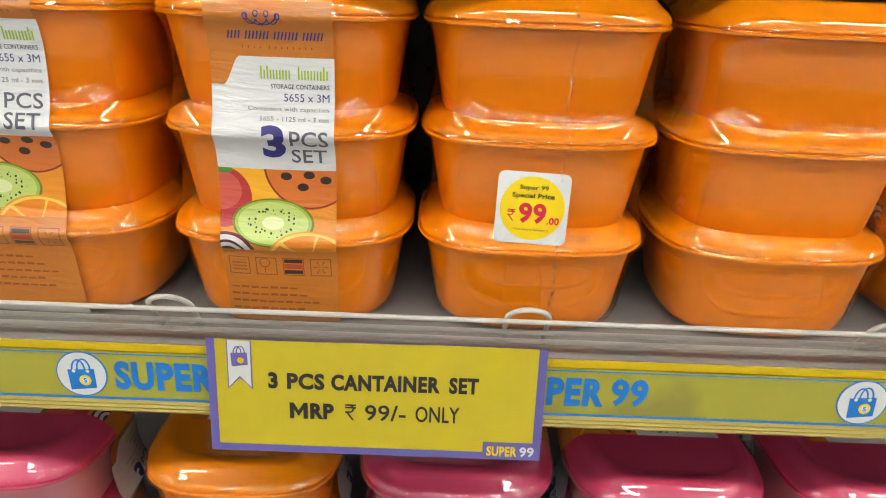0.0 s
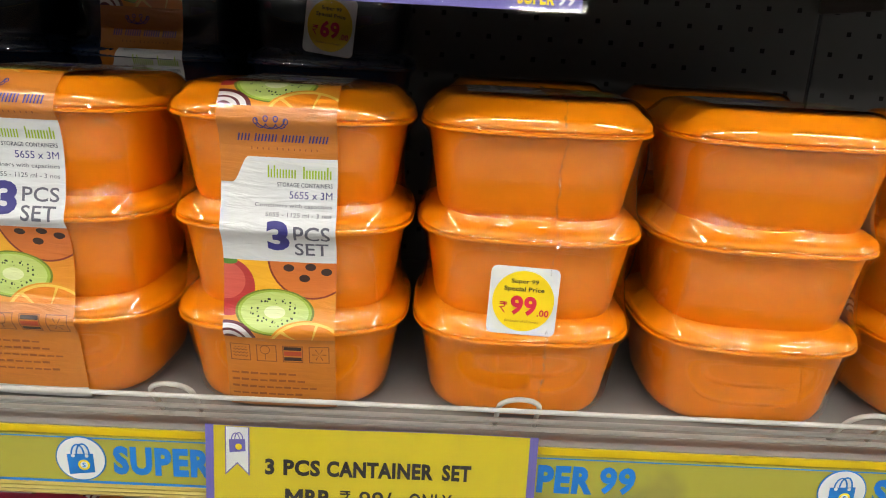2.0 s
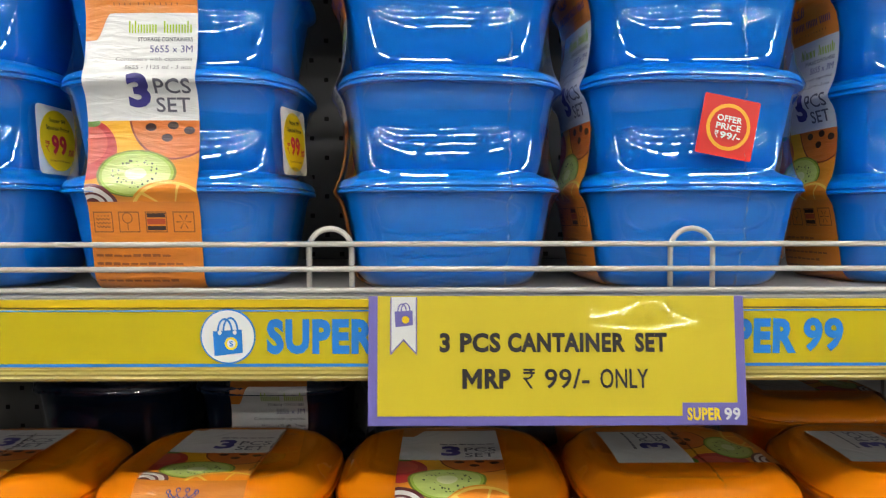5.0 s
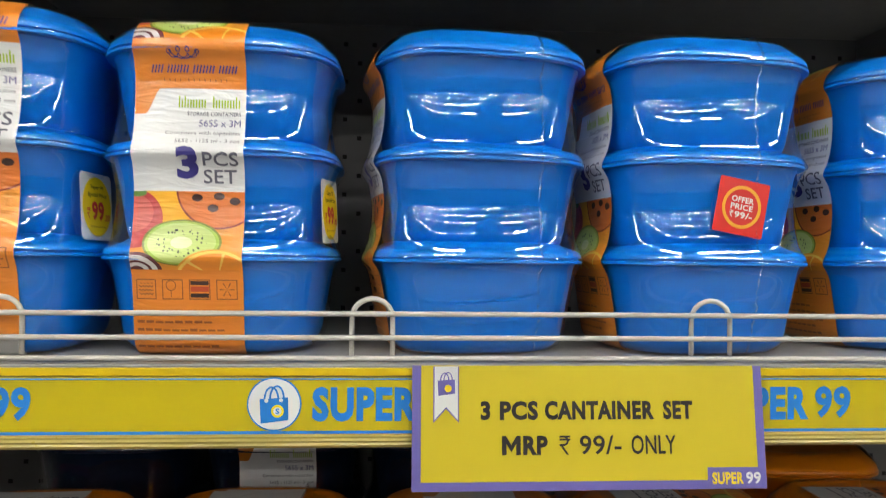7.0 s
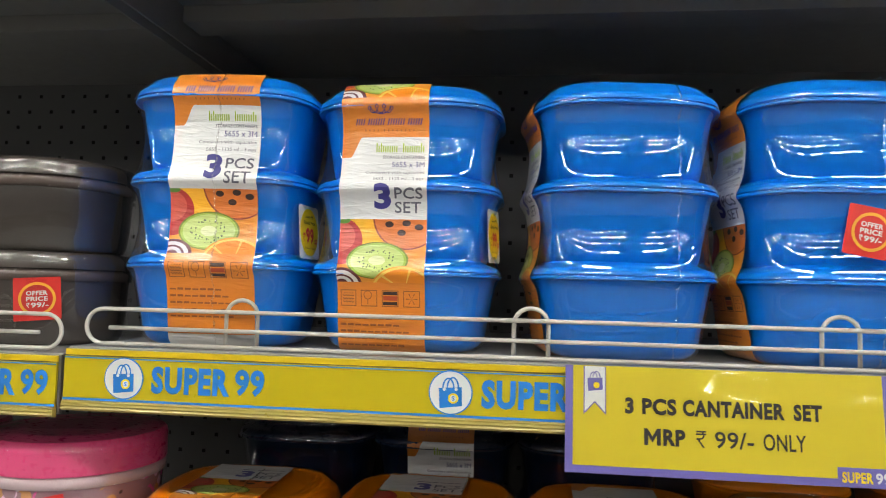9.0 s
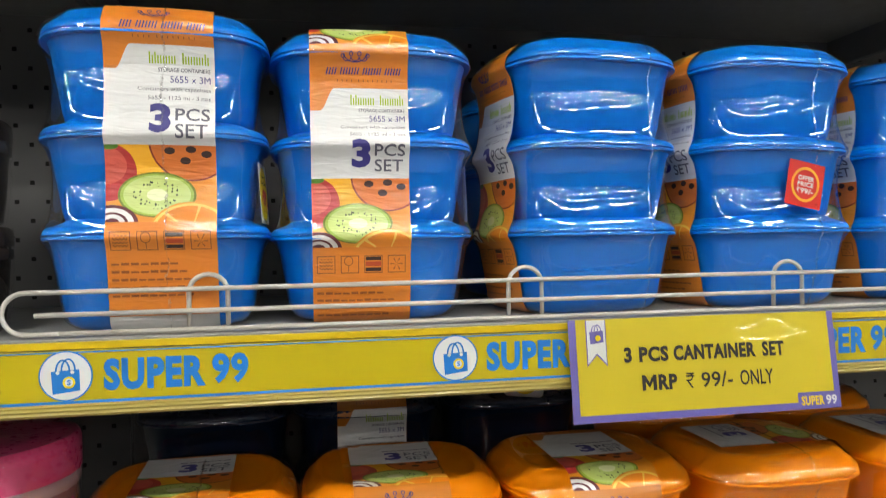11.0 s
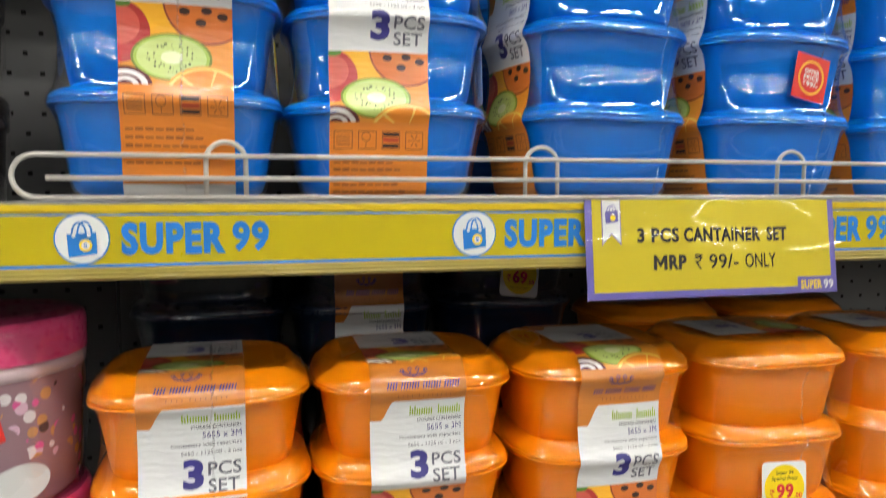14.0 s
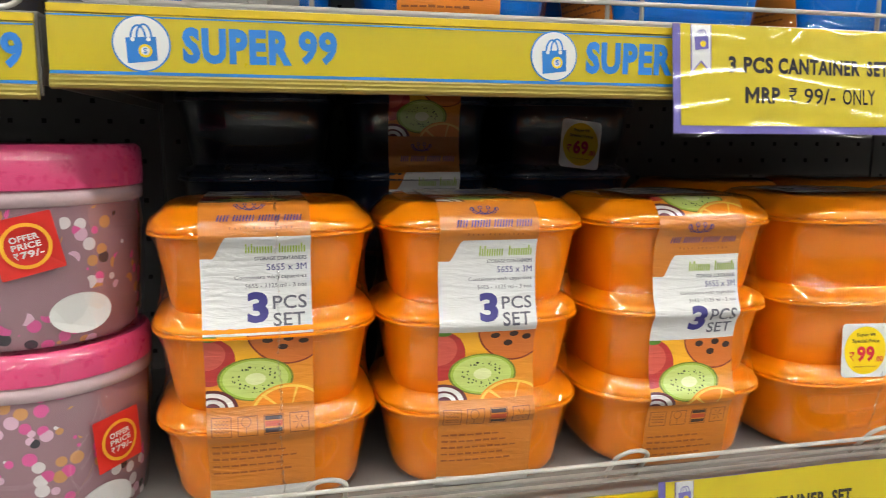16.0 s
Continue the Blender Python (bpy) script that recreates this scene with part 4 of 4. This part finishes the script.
def container_set(x, y, z, turn, body, lid, label, group, levels=3, jitter=0.0015):
    t = thing("container_set", pose(x, y, z, 0, 0, turn), label, "container set", group)
    rnd = random.Random(int(x * 1000) * 7 + int(z * 100))
    bme = shared(("body", body.name), lambda: mesh_of(loft(BODY_PROFILE, A, B, cap1=False), body, "container"))
    lme = shared(("lid", lid.name), lambda: mesh_of(loft(CARRYING_LID, A, B), lid, "lid"))
    tme = shared(("top_lid", lid.name), lambda: mesh_of(loft(TOP_LID, A, B), lid, "lid"))
    for k in range(levels):
        c = put("container", bme, t, pose(rnd.uniform(-jitter, jitter), rnd.uniform(-jitter, jitter), k * PITCH, 0, 0, rnd.uniform(-0.6, 0.6)))
        put("lid", tme if k == levels - 1 else lme, c, None)
    fme = shared(("film", levels), lambda: mesh_of(loft(film_profile(levels), A + 0.0006, B + 0.0006, 96, cap0=False), FILM, "shrink_film"))
    put("shrink_film", fme, t, None, "clear glossy shrink film")
    return t


def seal_seam(t, levels, u, turn, seed, over=0.05):
    """The crinkled weld of the film: a narrow rough ribbon down the face and over the lid."""
    at, ss = along(film_profile(levels))
    side = abs(turn) in (90,)
    aa, bb = (B, A) if side else (A, B)
    rot = Matrix.Rotation(radians(turn), 4, "Z")
    rnd = random.Random(seed)
    rows, s, drift = [], 0.004, 0.0
    while s < ss[-2] + over:
        ins, z, dx, dz = at(s)
        drift = 0.9 * drift + rnd.uniform(-0.0007, 0.0007)
        w = rnd.uniform(0.0002, 0.0011)
        lift = rnd.uniform(0.0012, 0.0026)
        x = u + drift
        y = -bb * (1 - min(1.0, abs(x / aa)) ** NEXP) ** (1 / NEXP) + ins
        rows.append([rot @ Vector((x + k * w, y - (lift if k == 0 else 0.0011) * dz, z + (lift if k == 0 else 0.0011) * dx)) for k in (-1, 0, 1)])
        s += 0.0016
    bm, _ = grid_bm(rows)
    return put("seal_seam", mesh_of(bm, SEAM, "seal_seam", False), t, None, "crinkled weld of the clear film")


def film_inset(z):
    """How far the film is drawn in at a height."""
    p = film_profile(4)
    for (a, b), (c, d) in zip(p, p[1:]):
        if b <= z <= d:
            return a + (c - a) * (z - b) / max(d - b, 1e-6)
    return 0.0


def sticker_place(turn, u0, v0, lean, bb, half=0.019):
    """A flat sticker lying on the film between the heights at which it touches."""
    rot = Matrix.Rotation(radians(turn), 4, "Z")
    c, s = math.cos(radians(lean)), math.sin(radians(lean))
    lo, hi = film_inset(v0 - half), film_inset(v0 + half)
    aa = A + B - bb
    drop = lambda u: bb * (1 - (1 - min(0.99, abs(u / aa)) ** NEXP) ** (1 / NEXP))
    d0, d1 = drop(u0 - half), drop(u0 + half)

    def make(d):
        def at(u, v):
            x, z = c * u - s * v, s * u + c * v
            y = lo + (hi - lo) * (z + half) / (2 * half) + d0 + (d1 - d0) * (x + half) / (2 * half)
            return rot @ Vector((u0 + x, -bb - 0.0016 - 0.6 * max(0.0, drop(0.022) - abs(d1 - d0)) + y - d, v0 + z))
        return at
    return make


def round_square(w, r=0.004, n=5):
    pts = []
    for cx, cy, a in ((w - r, w - r, 0), (-w + r, w - r, 90), (-w + r, -w + r, 180), (w - r, -w + r, 270)):
        for i in range(n):
            th = radians(a + 90 * i / (n - 1))
            pts.append((cx + r * math.cos(th), cy + r * math.sin(th)))
    return poly(pts)


def special_sticker(t, turn, u, v, lean, bb, price="99", size=0.0215):
    """White square sticker with a yellow disc and the special price."""
    at = sticker_place(turn, u, v, lean, bb)
    k = size / 0.0215
    s = lay("price_sticker", round_square(0.0215 * k), at(0.0), PRINT_WHITE, t, "white price sticker with a yellow disc")
    lay("yellow_disc", disc(0, 0, 0.0192 * k), at(0.0003), STICKER_YELLOW, s)
    lay("lettering", words("Super 99", -0.0085 * k, 0.0085 * k, 0.0105 * k, 0.0140 * k, 0.02), at(0.0006), PRINT_BLACK, s)
    lay("lettering", words("Special Price", -0.0125 * k, 0.0125 * k, 0.0055 * k, 0.0092 * k, 0.02), at(0.0006), PRINT_BLACK, s)
    lay("lettering", words(price, -0.0078 * k, 0.0085 * k, -0.0090 * k, 0.0035 * k, 0.04), at(0.0006), RED_INK, s)
    lay("lettering", words(".00", 0.0092 * k, 0.0165 * k, -0.0090 * k, -0.0045 * k, 0.03), at(0.0006), RED_INK, s)
    lay("lettering", rupee(-0.0145 * k, -0.0098 * k, -0.0080 * k, -0.0010 * k, 0.10), at(0.0006), RED_INK, s)
    lay("lettering", words("(Inclusive of all taxes)", -0.0105 * k, 0.0105 * k, -0.0140 * k, -0.0118 * k, 0.0), at(0.0006), BROWN_INK, s)
    return s


def offer_sticker(t, at, price):
    """Red square sticker with a gold ring."""
    s = lay("offer_sticker", round_square(0.0180, 0.001), at(0.0), RED, t, "red offer sticker with a gold ring")
    lay("gold_ring", hoop(0, 0, 0.0118, 0.0140), at(0.0004), GOLD, s)
    lay("lettering", words("OFFER", -0.0080, 0.0080, 0.0030, 0.0068, 0.03), at(0.0005), PRINT_WHITE, s)
    lay("lettering", words("PRICE", -0.0080, 0.0080, -0.0018, 0.0020, 0.03), at(0.0005), PRINT_WHITE, s)
    lay("lettering", words(price + "/-", -0.0045, 0.0085, -0.0072, -0.0030, 0.03), at(0.0005), PRINT_WHITE, s)
    lay("lettering", rupee(-0.0080, -0.0054, -0.0072, -0.0030, 0.12), at(0.0005), PRINT_WHITE, s)
    return s


OL = "shrink-wrapped set of three orange containers "
BL = "shrink-wrapped set of three blue containers "
OG, BG = "orange container sets on the shelf", "blue container sets on the shelf"
ZO, ZB = SHELF_O + 0.0004, SHELF_B + 0.0004

# orange shelf, front row
o1 = container_set(0.062, 0.0935, ZO, 2, ORANGE, ORANGE_LID, OL + "with a printed band in front", OG)
add_band(o1, 3, 0.1285, BAND_ORANGE, 0.115, shift=-0.0065)
o2 = container_set(0.2185, 0.0935, ZO, -1, ORANGE, ORANGE_LID, OL + "with a printed band in front", OG)
add_band(o2, 3, 0.1225, BAND_ORANGE, 0.115, shift=-0.0035)
o3 = container_set(0.3765, 0.0935, ZO, 0, ORANGE, ORANGE_LID, OL + "with a printed band in front", OG)
add_band(o3, 3, 0.1065, BAND_ORANGE, 0.115, shift=-0.001)
o4 = container_set(0.5330, 0.0960, ZO, 90, ORANGE, ORANGE_LID, OL + "with a white price sticker", OG)
add_band(o4, 3, 0.1265, BAND_ORANGE, 0.130)
special_sticker(o4, -90, -0.006, 0.0895, -2, A)
o5 = container_set(0.6900, 0.0960, ZO, 88, ORANGE, ORANGE_LID, OL + "and a plain front", OG)
add_band(o5, 3, 0.1265, BAND_ORANGE, 0.130)
o6 = container_set(0.8470, 0.1000, ZO, 92, ORANGE, ORANGE_LID, OL + "and a plain front", OG)
add_band(o6, 3, 0.1265, BAND_ORANGE, 0.130)

# orange shelf, back row
o7 = container_set(0.5480, 0.2980, ZO, 90, ORANGE, ORANGE_LID, OL + "in the back row", OG)
add_band(o7, 3, 0.1265, BAND_ORANGE, 0.130, write=False)
o8 = container_set(0.7200, 0.2980, ZO, 88, ORANGE, ORANGE_LID, OL + "in the back row", OG)
add_band(o8, 3, 0.1265, BAND_ORANGE, 0.130, write=False)
NL = "shrink-wrapped stack of navy plastic containers in the back row"
NG = "navy container sets in the back row"
n1 = container_set(0.0550, 0.3150, ZO, 0, NAVY, NAVY_LID, NL, NG, 4)
n2 = container_set(0.2120, 0.3150, ZO, 0, NAVY, NAVY_LID, NL, NG, 4)
add_band(n2, 4, 0.1340, BAND_ORANGE, 0.02, over_writing=False)
n3 = container_set(0.3680, 0.3150, ZO, 0, NAVY, NAVY_LID, "shrink-wrapped stack of navy plastic containers with a price sticker", NG, 4)
special_sticker(n3, 0, 0.005, 0.2230, -6, B, "69")
for n in (n1, n2, n3):
    n.scale = (1, 1, 1.12)

# blue shelf
b1 = container_set(0.0450, 0.0880, ZB, 2, BLUE, BLUE_LID, BL + "with a printed band in front", BG)
add_band(b1, 3, 0.1212, BAND_BLUE, 0.115, shift=0.0075)
special_sticker(b1, 90, -0.024, 0.0923, 0, A)
b2 = container_set(0.2010, 0.0990, ZB, 0, BLUE, BLUE_LID, BL + "with a printed band in front", BG)
add_band(b2, 3, 0.1035, BAND_BLUE, 0.115, shift=-0.013)
special_sticker(b2, 90, -0.029, 0.0943, 2, A)
b3 = container_set(0.3700, 0.0990, ZB, -81, BLUE, BLUE_LID, BL + "and a plain front", BG)
add_band(b3, 3, 0.1066, BAND_BLUE, 0.03)
b4 = container_set(0.5280, 0.0990, ZB, -84, BLUE, BLUE_LID, BL + "with a red offer sticker", BG)
add_band(b4, 3, 0.1066, BAND_BLUE, 0.03)
offer_sticker(b4, sticker_place(90, 0.006, 0.0984, -10, A), "99")
b6 = container_set(0.3900, 0.3000, ZB, 0, BLUE, BLUE_LID, BL + "in the back row", BG)
b5 = container_set(0.7040, 0.1250, ZB, -86, BLUE, BLUE_LID, BL + "and a plain front", BG)
add_band(b5, 3, 0.1066, BAND_BLUE, 0.03)

b1.scale = (1, 1, 1.03)

seal_seam(b4, 3, 0.018, 90, 3)
seal_seam(b3, 3, 0.03, 90, 8, 0.12)
seal_seam(o1, 3, 0.006, 0, 4, 0.09)
seal_seam(o2, 3, -0.03, 180, 5, 0.11)
seal_seam(b1, 3, 0.01, 0, 6)
seal_seam(b5, 3, -0.02, 90, 7)
seal_seam(o4, 3, 0.01, -90, 9, 0.11)

# lower shelf
PL = "shrink-wrapped set of pale containers with pink lids"
PG = "pink and orange container sets on the lower shelf"
ZL = SHELF_L + 0.0004
for x, y, turn, body, lid, label in ((0.1470, 0.105, 90, PINK_BODY, PINK_LID, PL), (0.3290, 0.105, 90, ORANGE, ORANGE_LID, OL + "on the lower shelf"),
                                     (0.4920, 0.105, 90, PINK_BODY, PINK_LID, PL), (0.6510, 0.105, -90, PINK_BODY, PINK_LID, PL), (0.8160, 0.105, 90, PINK_BODY, PINK_LID, PL)):
    s = container_set(x, y, ZL, turn, body, lid, label, PG)
    add_band(s, 3, 0.1150, BAND_ORANGE, 0.150, shift=0.022 if turn > 0 else -0.022)


# ---- neighbouring bay: canisters ----
def canister(x, y, z, r, h, lid_h, body, rim, lid, label, group, turn=0.0):
    t = thing("canister", pose(x, y, z, 0, 0, turn), label, "canister", group)
    part("jar", lathe([(r * 0.80, 0.0), (r * 0.86, 0.001), (r * 0.90, 0.006), (r * 0.935, h * 0.3), (r * 0.96, h - lid_h - 0.012), (r * 0.955, h - lid_h - 0.004)], cap1=False), body, t, "clear jar with printed spots", True)
    part("collar", lathe([(r * 0.955, h - lid_h - 0.011), (r * 0.99, h - lid_h - 0.010), (r * 0.995, h - lid_h - 0.003), (r * 0.96, h - lid_h - 0.001)], cap0=False, cap1=False), rim, t, "clear plastic collar", True)
    ob = part("lid", lathe([(r * 0.97, h - lid_h - 0.001), (r, h - lid_h), (r, h - 0.006), (r * 0.985, h - 0.002), (r * 0.955, h), (r * 0.90, h - 0.0005), (r * 0.88, h - 0.003)]), lid, t, "", True)
    ob.data.set_sharp_from_angle(angle=radians(40))
    part("shrink_film", lathe([(r * 0.93, 0.002), (r * 0.985, h * 0.3), (r * 1.0, h * 0.7), (r * 1.012, h - 0.01), (r * 1.0, h + 0.0008), (r * 0.6, h + 0.0012)], cap0=False), FILM, t, "clear glossy shrink film", True)
    return t


def curved(t, r, ang, v0, lean):
    c, s = math.cos(radians(lean)), math.sin(radians(lean))

    def make(d):
        def at(u, v):
            uu, vv = c * u - s * v, s * u + c * v
            th = radians(ang) + uu / r
            return Vector(((r + d) * math.sin(th), -(r + d) * math.cos(th), v0 + vv))
        return at
    return make


JL = "clear spotted plastic canister with a pink lid"
JG = "pink canisters in the neighbouring bay"
ZN = SHELF_O - 0.006 + 0.0004
for x in (-0.0960, -0.255):
    lower = canister(x, 0.094, ZN, 0.0750, 0.1280, 0.0200, SPOTS, JAR_RIM, JAR_LID, JL + ", standing on the shelf", JG, 20 if x < -0.2 else 0)
    upper = canister(x, 0.094, ZN + 0.1284, 0.0750, 0.1280, 0.0270, SPOTS, JAR_RIM, JAR_LID, JL + ", stacked on another canister", JG, 130)
    if x > -0.2:
        offer_sticker(lower, curved(lower, 0.0772, 52, 0.060, 4), "79")
        offer_sticker(upper, curved(upper, 0.0772, -130 + 16, 0.068, 12), "79")
        lay("white_patch", disc(0, 0, 0.020, 28, 0.013), curved(upper, 0.0725, -130 + 39, 0.022, 0)(0.0), PRINT_WHITE, upper, "pale printed oval")
        lay("white_patch", disc(0, 0, 0.020, 28, 0.013), curved(lower, 0.0712, 46, 0.018, 0)(0.0), PRINT_WHITE, lower, "pale printed oval")

DL = "dark smoked plastic canister with a red sticker strip"
DG = "dark canisters in the neighbouring bay"
ZD = SHELF_B - 0.006 + 0.0004
for x in (-0.140, -0.295):
    for k in range(2):
        d = canister(x, 0.105, ZD + k * 0.0802, 0.0700, 0.0800, 0.0140, SMOKE, SMOKE_RIM, SMOKE, DL if k == 0 else "dark smoked plastic canister stacked on another", DG)
        if k == 0:
            offer_sticker(d, curved(d, 0.0716, 28, 0.040, 4), "99")
